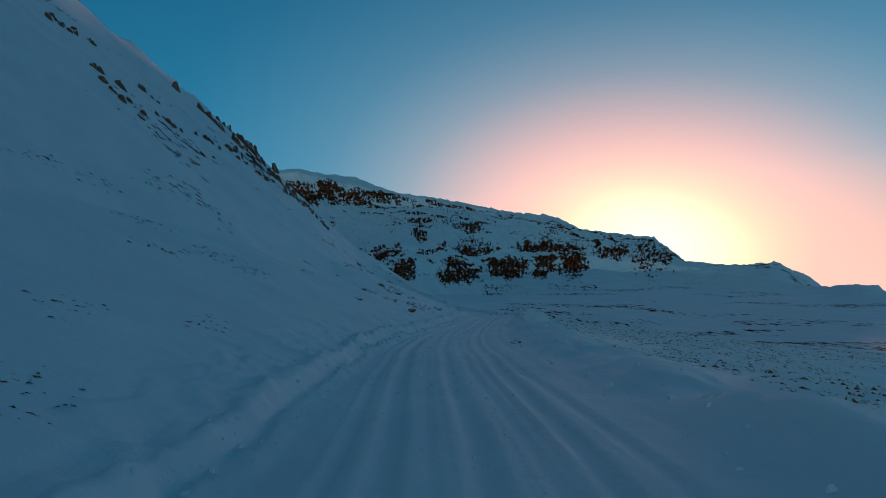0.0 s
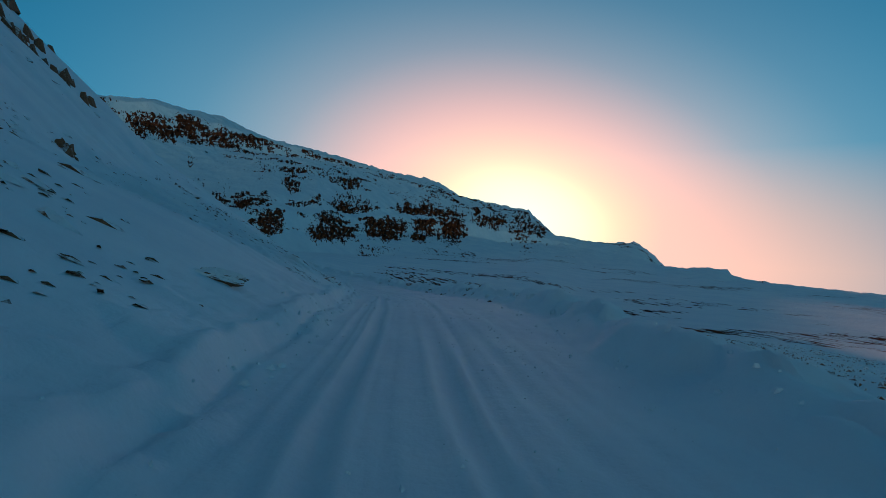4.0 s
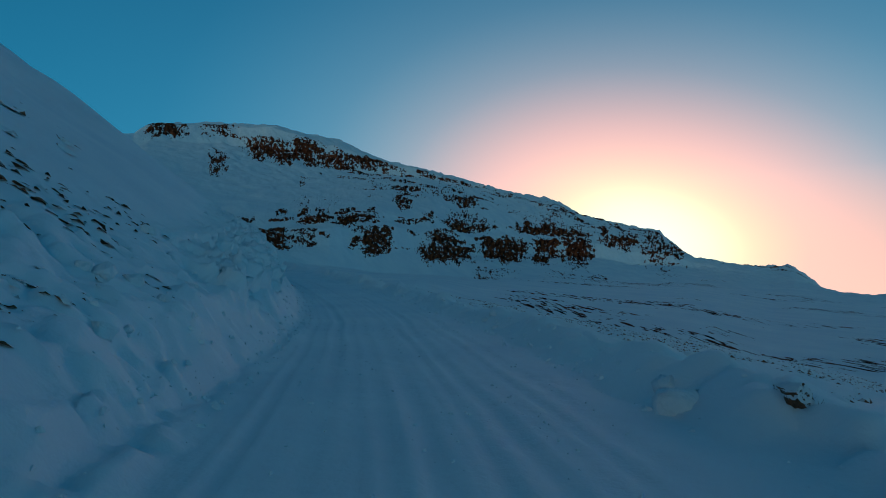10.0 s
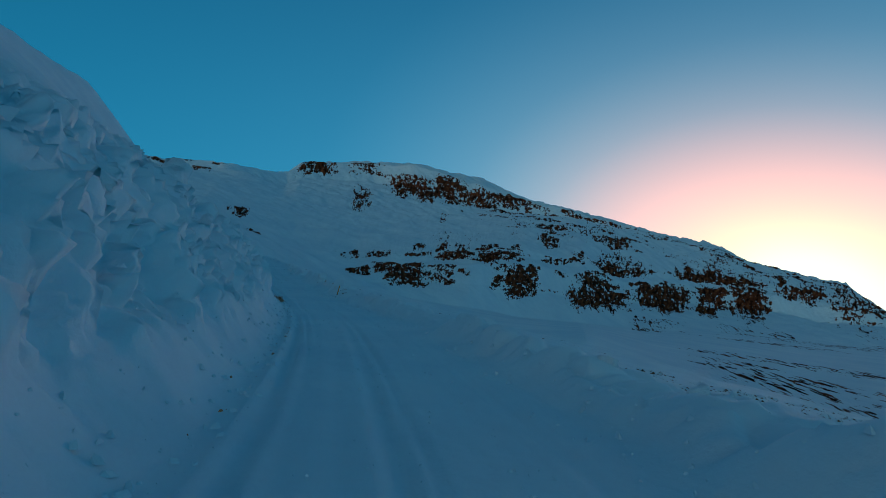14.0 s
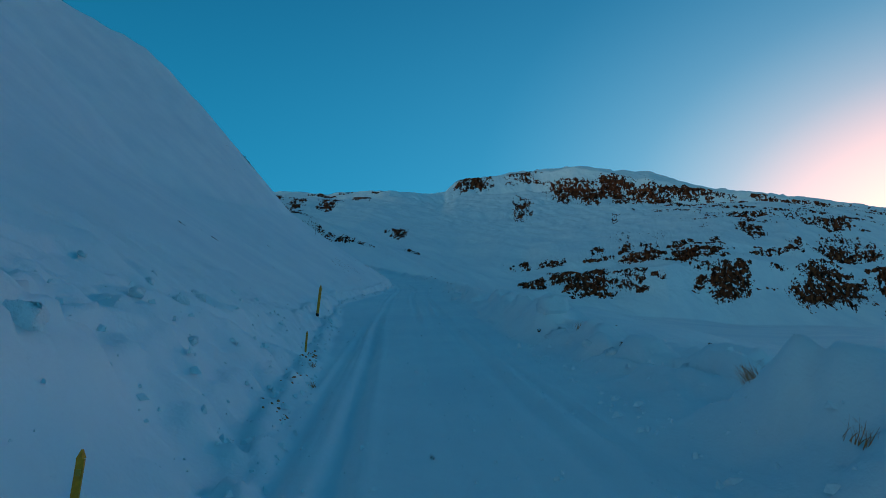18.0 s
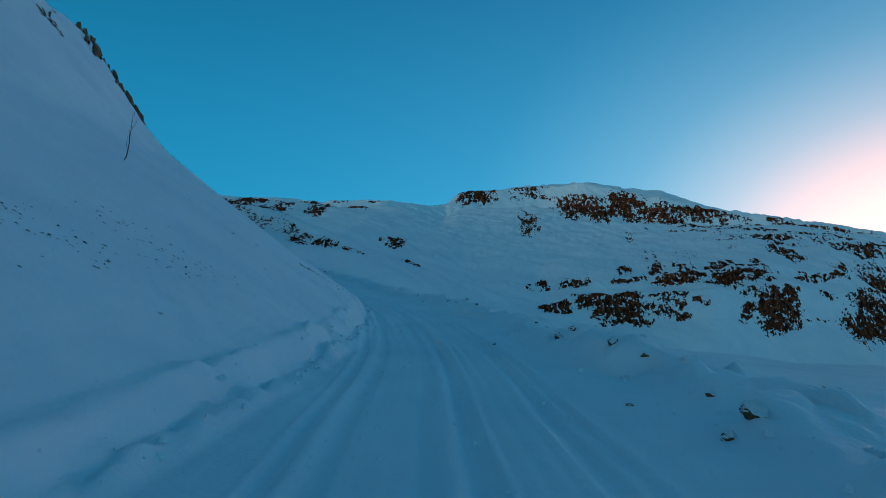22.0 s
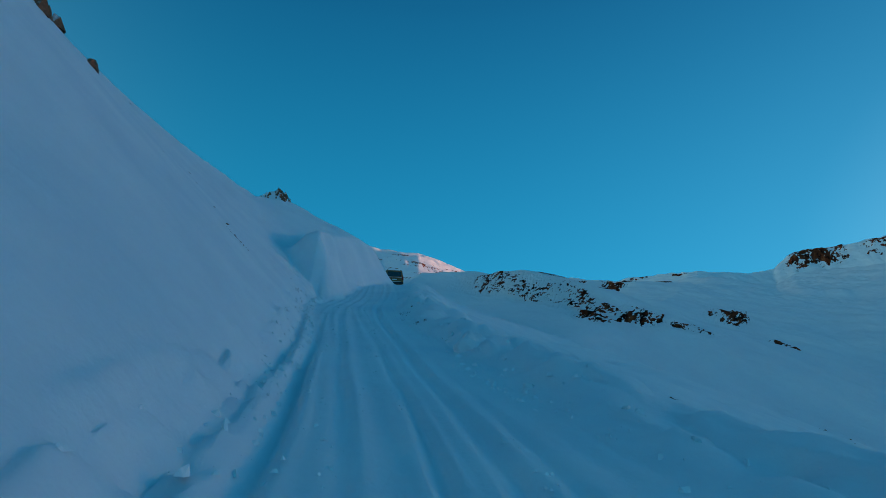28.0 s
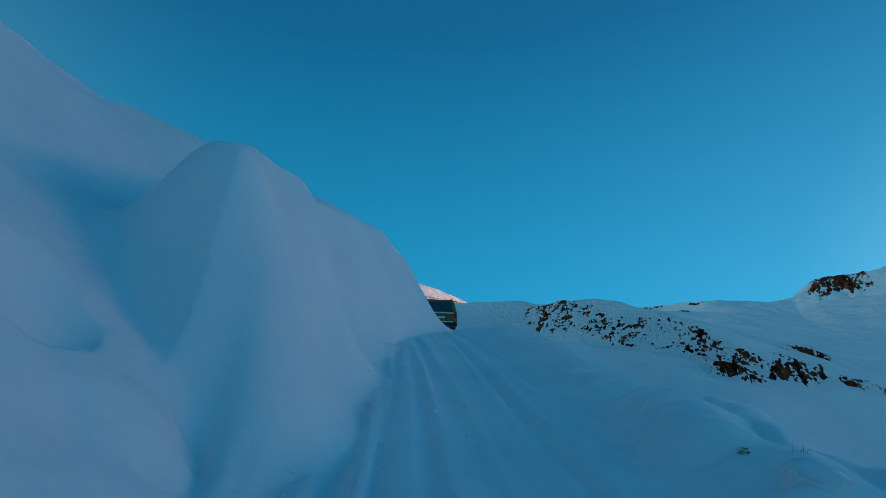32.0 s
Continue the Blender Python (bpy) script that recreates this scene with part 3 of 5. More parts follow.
CREST = [(-23.9, 8.75, 1.5, 0.5, 1.0), (-19.6, 8.95, 1.5, 0.5, 0.8), (-19.6, 7.3, 0.85, 0.45, 0.75), (-15.1, 8.05, 2.3, 0.5, 0.9),
         (-11.5, 8.3, 1.75, 0.62, 1.25), (-8.5, 8.35, 1.4, 0.5, 1.0), (-6.4, 8.65, 0.7, 0.4, 1.35), (-5.6, 7.3, 2.2, 0.95, 0.34),
         (-11.9, 6.7, 0.5, 0.16, 0.6), (-10.2, 6.24, 2.4, 0.16, 0.4), (-1.4, 7.6, 1.3, 0.9, 0.45),
         (-4.6, 6.95, 2.0, 0.5, 0.36), (-2.6, 6.25, 0.85, 0.14, 0.85), (21.2, 6.0, 1.9, 3.0, 0.7), (1.5, 7.9, 1.9, 1.3, 0.42),
         (3.5, 6.5, 0.9, 0.14, 0.9), (8.4, 6.5, 2.3, 0.3, 0.34),
         (-4.2, 8.8, 1.8, 0.25, 0.8), (-0.6, 8.75, 1.2, 0.25, 0.85), (1.8, 8.75, 0.8, 0.2, 0.7), (3.6, 8.75, 0.9, 0.22, 0.8), (-2.2, 8.2, 0.6, 0.2, 0.9), (10.8, 8.75, 0.6, 0.2, 0.7)]
STRIP = [(-19.2, 6.0, 0.9, 0.05, 0.6), (-17.4, 5.98, 1.6, 0.06, 0.8), (-13.4, 5.75, 1.3, 0.25, 1.0), (-10.4, 5.5, 1.5, 0.5, 1.0),
         (-6.6, 5.0, 2.1, 0.65, 1.0), (-6.7, 3.95, 0.7, 0.2, 0.8), (3.7, 5.5, 2.1, 0.6, 1.1), (11.7, 5.6, 3.4, 0.6, 1.05), (17.5, 5.3, 1.7, 1.2, 0.95), (-1.4, 5.4, 1.6, 0.4, 0.7)]
FOOT_ROCKS = [(-18.0, 3.9, 0.95, 0.35, 0.85), (-16.4, 4.0, 0.7, 0.6, 0.8), (-14.4, 3.75, 1.6, 0.8, 1.3), (-11.6, 3.55, 1.35, 0.55, 0.75),
              (-15.2, 3.0, 0.7, 0.26, 0.7), (-9.6, 3.64, 0.5, 0.2, 0.65), (-6.8, 3.4, 0.36, 0.2, 0.9), (-4.9, 3.35, 1.3, 0.5, 1.2),
              (1.8, 3.1, 2.5, 0.6, 1.25), (7.1, 3.25, 1.9, 0.55, 1.2), (11.0, 3.6, 1.2, 0.9, 1.2), (13.8, 3.8, 1.4, 1.2, 1.2), (6.9, 2.15, 2.6, 0.22, 0.5), (16.0, 1.95, 1.4, 0.2, 0.5)]
LEDGES = [(6.02, 0.05, 0.72, -20, 14), (5.8, 0.12, 0.66, -18, 6), (3.9, 0.16, 0.62, -8, 14), (8.45, 0.28, 0.62, -15, 6), (8.1, 0.12, 0.5, -9, 4), (7.6, 0.10, 0.44, -9, 12), (7.15, 0.08, 0.42, -12, 8), (6.6, 0.08, 0.4, -11, 2), (5.3, 0.35, 0.62, -8, 19), (3.1, 0.08, 0.42, -9, 15)]
CREST_DEG = [-30, -28.5, -26.4, -25.3, -24, -21, -16, -13.5, -9.5, -6, -2.5, 2, 4, 10.6, 12, 14.3, 17.5, 20, 22.5, 24.5, 28, 31]
CREST_UP = [0, -3, -8, 3, 5, 3, 0, -6, -11, -12, -8, -5, -7, -12, -11, -24, -15, -4, 0, -12, -9, 0]
BETWEEN = [30, 40, 24, 26, 8, 14, 50, 40, 24, 16, 16, 8]


def build_mountain():
    az = np.r_[np.arange(-80, -45, 0.35), np.arange(-45, 32, 0.11), np.arange(32, 125.1, 0.35)]
    rr = np.array([np.interp(az, AZ, r) for r, _ in RINGS])
    zz = np.array([np.interp(az, AZ, z) for _, z in RINGS])
    rows = []
    for i, n in enumerate(BETWEEN):
        u = np.linspace(0, 1, n, endpoint=False)[:, None]
        rows.append(np.stack([rr[i] + (rr[i + 1] - rr[i]) * u, zz[i] + (zz[i + 1] - zz[i]) * u, np.full((n, len(az)), float(i)) + u], -1))
    rows.append(np.stack([rr[-1], zz[-1], np.full(len(az), float(len(BETWEEN)))], -1)[None])
    g = np.concatenate(rows)
    R, Z, ring = g[..., 0], g[..., 1], g[..., 2]
    deg = az[None] + 0 * R
    A = np.radians(deg)
    X, Y = CENTRE[0] + R * np.sin(A), CENTRE[1] + R * np.cos(A)
    rough = smooth(1.5, 3.0, ring)
    Z = Z + rough * (2.5 * fbm(X / 70, Y / 70, 4, 2) + 0.0022 * R * fbm(X / 12, Y / 12, 4, 9))
    Z = Z - smooth(31, 36, deg) * (R / 1500) * 85 * smooth(1.5, 5.0, ring)
    # the crest's own line, the near hump and the low rim towards the plain
    Z = Z + np.interp(deg, CREST_DEG, CREST_UP) * smooth(6.5, 9.0, ring)
    Z = Z + 3.8 * np.exp(-(((deg + 34.2) / 2.3) ** 2)) * smooth(3.3, 4.2, ring) * (1 - smooth(4.6, 6.0, ring))
    Z = Z + np.interp(deg, [31, 33, 36, 38.5, 40.4, 40.8, 43, 50, 60], [0, 4, 9, 15, 14, 6, 4.5, 3, 0]) * smooth(2.2, 2.95, ring) * (1 - smooth(3.3, 4.5, ring))
    # basalt comes through in outcrops
    bare = np.zeros_like(R)
    ragged = 0.75 * fbm(deg / 0.9, ring / 0.35, 4, 41, 0.65) + 0.35 * fbm(deg / 0.28, ring / 0.3, 2, 43)
    for at, row, wide, tall, dense in CREST + STRIP + FOOT_ROCKS + HUMP:
        q = np.abs((deg - at) / wide) ** 3 + np.abs((ring - row) / tall) ** 3
        bare = np.maximum(bare, np.maximum(min(0.84, dense * 0.8) * (1 - smooth(0.2, 1.6, q + ragged)), min(0.46, dense * 0.42) * (1 - smooth(0.8, 3.6, q + 1.2 * ragged))))
    # thin broken ledges between the outcrops, loose stones on the slopes, tussocks on the valley floor
    for row, wide, dense, a0, a1 in LEDGES:
        away = (ring - row - 0.06 * fbm(deg / 2.2, 0 * deg + row, 2, 33)) / wide
        bare = np.maximum(bare, dense * np.exp(-away * away) * smooth(a0, a0 + 1.5, deg) * (1 - smooth(a1 - 1.5, a1, deg)) * smooth(-0.35, 0.35, fbm(deg / 0.9, 0 * deg + 3 * row, 3, 35)))
    talus = (0.40 + 0.14 * smooth(-10, -5, deg)) * (0.6 + 0.6 * smooth(-0.4, 0.5, fbm(deg / 2.5, ring * 11, 3, 49))) * smooth(-0.45, 0.4, fbm(X / 45, Y / 45 + Z / 30, 3, 44)) * smooth(-13, -6, deg) * smooth(6.1, 6.5, ring) * (1 - smooth(8.6, 9.2, ring))
    talus = talus + 0.15 * smooth(0.0, 0.5, fbm(X / 22, Y / 22, 3, 45)) * smooth(2.5, 3.0, ring) * (1 - smooth(3.2, 3.6, ring)) * smooth(-16, -10, deg)
    valley = 0.41 * smooth(-0.8, 0.6, fbm(X / 55, Y / 26, 3, 46)) * smooth(2, 9, deg) * smooth(0.35, 0.7, ring) * (1 - smooth(1.25, 1.5, ring))
    valley = valley + 0.37 * smooth(-0.5, 0.7, fbm(X / 70, Y / 40, 3, 47)) * smooth(3, 12, deg) * smooth(1.4, 1.7, ring) * (1 - smooth(2.2, 2.7, ring))
    edge = 0.5 * smooth(31, 33, deg) * np.exp(-(((ring - 2.95) / 0.12) ** 2)) * smooth(-0.3, 0.3, fbm(deg / 1.2, 0 * deg, 2, 48))
    bare = np.maximum(bare, np.maximum(np.maximum(talus, valley), edge))
    cliff = np.clip(bare - 0.35, 0, 1)
    push = cliff * (2.4 + 2.0 * fbm(X / 12, Y / 12, 2, 21) + 3.0 * np.abs(fbm(X / 4.5, Y / 4.5 + Z / 5, 3, 24)))
    X, Y = X - push * np.sin(A), Y - push * np.cos(A)
    # the line of the road cuts below: stay under it
    out = np.stack([X, Y, Z], -1)
    ob = grid_mesh("mountain", out[::-1].copy(), out.shape[0], len(az), MOUNTAIN_SNOW)
    layer = ob.data.attributes.new("bare", "FLOAT", "POINT")
    layer.data.foreach_set("value", bare[::-1].reshape(-1).astype(np.float32))
    flat = (ring < 2.6)[..., None]
    bed = np.where(flat, np.stack([X * 0.55, Y * 0.16, 0 * R], -1), np.stack([np.radians(deg) * 400, (Z + 7) / R * 400, 0 * R], -1))
    ob.data.attributes.new("bed", "FLOAT_VECTOR", "POINT").data.foreach_set("vector", bed[::-1].reshape(-1).astype(np.float32))
    close = (1 - smooth(-29, -25, deg)) * (1 - smooth(5.5, 6.5, ring))
    ob.data.attributes.new("close", "FLOAT", "POINT").data.foreach_set("value", close[::-1].reshape(-1).astype(np.float32))
    return tagged(ob, "snowy mountainside with dark basalt bands across a valley", "mountain", kind="structure")


build_mountain()


def build_upland():
    """The plateau above the hillside and the valley behind the start of the road."""
    az = np.arange(124, 281, 1.0)
    r = np.r_[np.linspace(30, 240, 36), np.geomspace(260, 4800, 30)]
    R, A = np.meshgrid(r, np.radians(az), indexing="ij")
    west = smooth(205, 235, np.degrees(A))
    x, y = CENTRE[0] + R * np.sin(A), CENTRE[1] + R * np.cos(A)
    z = -38 + west * 108 * smooth(90, 230, R) - 110 * smooth(600, 4500, R) * (1 - 0.3 * west)
    z = z + smooth(60, 200, R) * (4 * fbm(x / 90, y / 90, 4, 14) + 0.8 * fbm(x / 15, y / 15, 3, 15))
    ob = grid_mesh("upland", np.stack([x, y, z], -1)[::-1].copy(), len(r), len(az), MOUNTAIN_SNOW)
    return tagged(ob, "rolling snow-covered upland above the road", "snow", kind="structure")


build_upland()


def build_far_peak():
    """The higher mountain behind, whose crest catches the first sunlight."""
    az = np.arange(-110, -40, 0.14)
    crest = np.interp(az, [-110, -72, -64, -59, -54, -51, -46, -40], [560, 530, 482, 462, 402, 360, 268, 140])
    rows = []
    for r, f in zip(np.linspace(1000, 1700, 90), np.linspace(0, 1, 90)):
        A = np.radians(az)
        x, y = -64 + r * np.sin(A), 251 + r * np.cos(A)
        z = -60 + (crest + 60) * smooth(-0.15, 1.02, f) + 6 * fbm(x / 130, y / 130, 4, 5) * f + 2 * fbm(x / 30, y / 30, 3, 6) * f
        rows.append(np.stack([x, y, z], -1))
    g = np.array(rows)
    ob = grid_mesh("far_peak", g[::-1].copy(), len(rows), len(az), MOUNTAIN_SNOW)
    up = np.linspace(0, 1, len(rows))[:, None]
    bare = 0.46 * smooth(0.05, 0.75, fbm(g[..., 0] / 60, g[..., 1] / 60 + g[..., 2] / 14, 4, 7)) * smooth(0.3, 0.7, up) + 0.6 * smooth(0.93, 0.98, up) * smooth(-0.3, 0.3, fbm(g[..., 0] / 40, g[..., 1] / 40, 3, 8))
    ob.data.attributes.new("bare", "FLOAT", "POINT").data.foreach_set("value", bare[::-1].reshape(-1).astype(np.float32))
    bed = np.stack([np.radians(az)[None] * 420 + 0 * bare, g[..., 2] / 3.2, 0 * bare], -1)
    ob.data.attributes.new("bed", "FLOAT_VECTOR", "POINT").data.foreach_set("vector", bed[::-1].reshape(-1).astype(np.float32))
    return tagged(ob, "distant snowy peak lit pink by the rising sun", "mountain", kind="structure")


build_far_peak()

# ---- helpers for things ----
def part(name, bm, material, parent=None, label="", smooth_faces=False):
    me = bpy.data.meshes.new(name)
    bm.to_mesh(me)
    bm.free()
    if smooth_faces:
        me.polygons.foreach_set("use_smooth", np.ones(len(me.polygons), bool))
    me.materials.append(material)
    ob = new(name, me)
    ob.parent = parent
    return tagged(ob, label)


def empty(name, m, label, category, group=""):
    ob = new(name)
    ob.matrix_world = m
    ob.empty_display_size = 0.1
    return tagged(ob, label, category, group)


def ground_at(s, d):
    return float(ground_height(np.array(float(s)), np.array(float(d))))


def place(s, d, h=0.0):
    return Vector(at_road(float(s), float(d), ground_at(s, d) + h).tolist())


def heading(s):
    """Degrees by which the road's direction is turned from +y."""
    i = int(np.argmin(np.abs(LEN - s)))
    return math.degrees(math.atan2(-TAN[i, 0], TAN[i, 1]))


def box(bm, size, at=(0, 0, 0), bevel=0.0, rot=None):
    m = Matrix.Translation(at) @ (rot or Matrix()) @ Matrix.Diagonal((*size, 1))
    got = bmesh.ops.create_cube(bm, size=1.0, matrix=m)
    if bevel:
        edges = list({e for v in got["verts"] for e in v.link_edges})
        bmesh.ops.bevel(bm, geom=edges, offset=bevel, segments=2, affect="EDGES", profile=0.6)
    return bm


# ---- materials of the things ----
def plain(name, color, rough=0.5, metal=0.0, grain=30.0, vary=0.15, spec=0.4):
    k = Nodes(name)
    dark, light = tuple(c * (1 - vary) for c in color), tuple(min(1, c * (1 + vary)) for c in color)
    col = k.ramp(k.noise(grain, 5), [(0.3, dark), (0.7, light)])
    return k.done(col, rough, k.bump(k.noise(grain * 3, 4), 0.2, 0.004), spec, metal)


def rock_material(name, low, high):
    k = Nodes(name)
    geo = k.n("NewGeometry")
    sep = k.n("SeparateXYZ")
    k.link(geo.outputs["Normal"], sep.inputs[0])
    n = k.math("MULTIPLY", k.math("SUBTRACT", k.noise(6, 5, 0.65), 0.5), 0.6)
    fac = k.ramp(k.math("ADD", sep.outputs[2], n), [(low, 0.0), (high, 1.0)])
    info = k.n("ObjectInfo").outputs["Random"]
    rock = k.ramp(k.noise(7, 6, 0.7), [(0.3, (0.12, 0.04, 0.018)), (0.55, (0.28, 0.10, 0.048)), (0.8, (0.42, 0.19, 0.10))])
    rock = k.mix(k.math("MULTIPLY", info, 0.5), rock, (0.10, 0.055, 0.03))
    snow = k.ramp(k.noise(3, 4), [(0.3, (0.75, 0.79, 0.83)), (0.7, (0.86, 0.87, 0.88))])
    return k.done(k.mix(fac, rock, snow), 0.75, k.bump(k.noise(18, 6, 0.7), 0.6, 0.05), 0.25)


ROCK = rock_material("basalt_rock", 0.26, 0.46)
BARE_ROCK = rock_material("bare_basalt", 0.40, 0.62)
CRUSTED = rock_material("crusted_basalt", -0.12, 0.16)
BLOCK_SNOW = snow_material("snow_block", 1.6, 0.5)
YELLOW = plain("marker_yellow", (0.98, 0.27, 0.008), 0.5, 0, 18, 0.25)
AMBER = plain("amber_reflector", (0.75, 0.26, 0.01), 0.3, 0, 60, 0.1, 0.7)
BLACK = plain("black_rubber", (0.02, 0.02, 0.022), 0.7, 0, 60, 0.3)
REFLECT = plain("reflector", (0.75, 0.75, 0.72), 0.25, 0, 80, 0.05, 0.8)
STRAW = plain("dry_grass", (0.62, 0.20, 0.06), 0.8, 0, 12, 0.45)
TWIG = plain("dark_twig", (0.16, 0.07, 0.035), 0.85, 0, 25, 0.4)


# ---- rocks ----
def rock_mesh(seed, stretch=(1, 1, 0.7), material=None):
    rnd = random.Random(seed)
    bm = bmesh.new()
    bmesh.ops.create_icosphere(bm, subdivisions=4, radius=1.0)
    cuts = [(Vector((rnd.uniform(-1, 1), rnd.uniform(-1, 1), rnd.uniform(-0.6, 1))).normalized(), rnd.uniform(0.45, 0.8)) for _ in range(9)]
    for v in bm.verts:
        for n, far in cuts:
            over = v.co.dot(n) - far
            if over > 0:
                v.co -= n * over * 0.92
        v.co *= 1 + 0.16 * noise.noise(v.co * 2.3 + Vector((seed, 0, 0))) + 0.09 * noise.noise(v.co * 5.5 + Vector((seed, 3, 0)))
        v.co = Vector((v.co.x * stretch[0], v.co.y * stretch[1], v.co.z * stretch[2]))
    me = bpy.data.meshes.new("rock")
    bm.to_mesh(me)
    bm.free()
    me.materials.append(material or ROCK)
    return me


ROUND_ROCKS = [rock_mesh(k, (1, 0.8, 0.75), CRUSTED) for k in range(4)]
SLAB_ROCKS = [rock_mesh(20 + k, (1.5, 0.55, 0.5)) for k in range(4)]


def add_rock(s, d, size, k, slab=False, label="dark basalt rock half buried in snow", group="roadside rocks", spin=None, sink=0.25):
    ob = new("rock", (SLAB_ROCKS if slab else ROUND_ROCKS)[k % 4])
    p = place(s, d, size * (0.35 - sink))
    turn = heading(s) + (spin if spin is not None else (k * 67) % 360)
    ob.matrix_world = Matrix.Translation(p) @ pose(0, 0, 0, (k * 13) % 24 - 12, (k * 29) % 30 - 15, turn).to_3x3().to_4x4() @ Matrix.Diagonal((size, size, size, 1))
    return tagged(ob, label, "rock", group)


# left of the road: slabs that stick out of the hillside
for k, (s, d, size) in enumerate([(44, -4.1, 0.8), (56.5, -4.1, 0.9), (35, -5.7, 0.5), (61, -11.8, 0.7), (43.5, -7.5, 0.45), (50, -5.2, 0.6), (53, -7.2, 0.8),
                                  (76, -3.6, 0.8), (53, -8.7, 0.7), (80, -4.5, 0.4), (82, -4.0, 0.45), (98, -3.9, 0.6), (85.5, -6.3, 0.8), (94, -4.1, 0.55)]):
    add_rock(s, d, size * 0.5, k, True, "long dark rock slab sticking out of the snowy hillside", "hillside slabs", spin=-25 + (k * 37) % 40)
for k, (s, d, size) in enumerate([(94.5, -3.9, 0.35), (92, -4.4, 0.6), (97.5, -7.5, 0.9), (96.5, -5.3, 0.7), (107.5, -4.8, 0.6), (107.5, -4.3, 0.5), 
                                  (107, -5.4, 0.6), (99, -15.6, 1.0), (110.5, -5.0, 0.4), (104, -6.2, 0.6)]):
    add_rock(s, d, size * 0.42, k + 3, True, "weathered rock slab among rough snow on the hillside", "hillside slabs", spin=-25 + (k * 41) % 40)
for k, (s, d, size) in enumerate([(241, -3.9, 0.22), (252, -5.7, 0.25), (313.5, -5.4, 0.3), (311.5, -4.4, 0.35), (186.5, -2.1, 0.12), (249.5, -4.2, 0.15)]):
    add_rock(s, d, size * 0.22, k + 1, True, "small dark rock showing through the smooth snow slope", "slope stones", spin=-20 + (k * 31) % 40)
# right of the road
for k, (s, d, size) in enumerate([(21, 2.9, 0.4), (67.5, 3.54, 0.3), (71.5, 5.4, 0.64), (73.8, 3.8, 0.24), (74.4, 4.3, 0.26), (76, 3.67, 0.36), (76.6, 4.0, 0.3), (82.2, 4.46, 0.28), (85.8, 3.85, 0.36), (86.6, 4.2, 0.26), (92.1, 3.74, 0.4), (91.4, 4.1, 0.3), (97, 4.9, 0.3),
                                  (99, 4.9, 0.3), (102.9, 4.55, 0.46), (104.5, 5.2, 0.52), (104.7, 4.5, 0.6), (105.2, 4.8, 0.4), (107.9, 4.84, 0.22), (113.1, 4.09, 0.3), (115, 4.6, 0.5), (108, 5.2, 0.24), (94.2, 4.4, 0.3)]):
    add_rock(s, d, size * 0.52, k, False, "brown boulder crusted with snow on the road's edge", "roadside boulders", sink=0.1)
for k, (s, d, size) in enumerate([(191, 3.27, 0.2), (187.6, 4.83, 0.26), (191.9, 3.4, 0.3), (191.1, 3.13, 0.24), (191.8, 2.81, 0.12), (197, 5.6, 0.18), (204.8, 3.75, 0.34), (205.6, 3.42, 0.16), (202, 4.2, 0.2), (233, 4.5, 0.28), (235.5, 4.3, 0.2),
                                  (238.3, 3.9, 0.36), (238.2, 3.5, 0.22), (239.7, 4.06, 0.17), (240.1, 3.08, 0.13), (242.8, 4.39, 0.24), (243.3, 3.95, 0.32), (247.7, 2.3, 0.12), (247.9, 4.15, 0.34), (248, 4.55, 0.28), (250.5, 4.26, 0.14), (250.3, 4.55, 0.15),
                                  (260, 4.0, 0.18), (259, 4.2, 0.22), (267.5, 3.39, 0.15), (270, 3.8, 0.16), (269.4, 4.11, 0.14), (276.9, 4.54, 0.16), (276, 4.86, 0.22), (276.3, 3.77, 0.13), (277.9, 4.73, 0.11), (281.5, 4.2, 0.14), (290.7, 4.0, 0.3),
                                  (313.5, 3.19, 0.12), (318.4, 3.44, 0.14), (322.5, 3.49, 0.15), (309, 2.8, 0.14), (308.6, 3.0, 0.16), (212, 1.3, 0.08), (208.5, 1.7, 0.06), (196.5, 0.2, 0.09), (189, 0.0, 0.06), (208, 0.5, 0.06), (234, 0.2, 0.06)]):
    add_rock(s, d, size * 0.5, k + 2, False, "small dark stone lying in the ploughed snow", "roadside stones", sink=0.1)


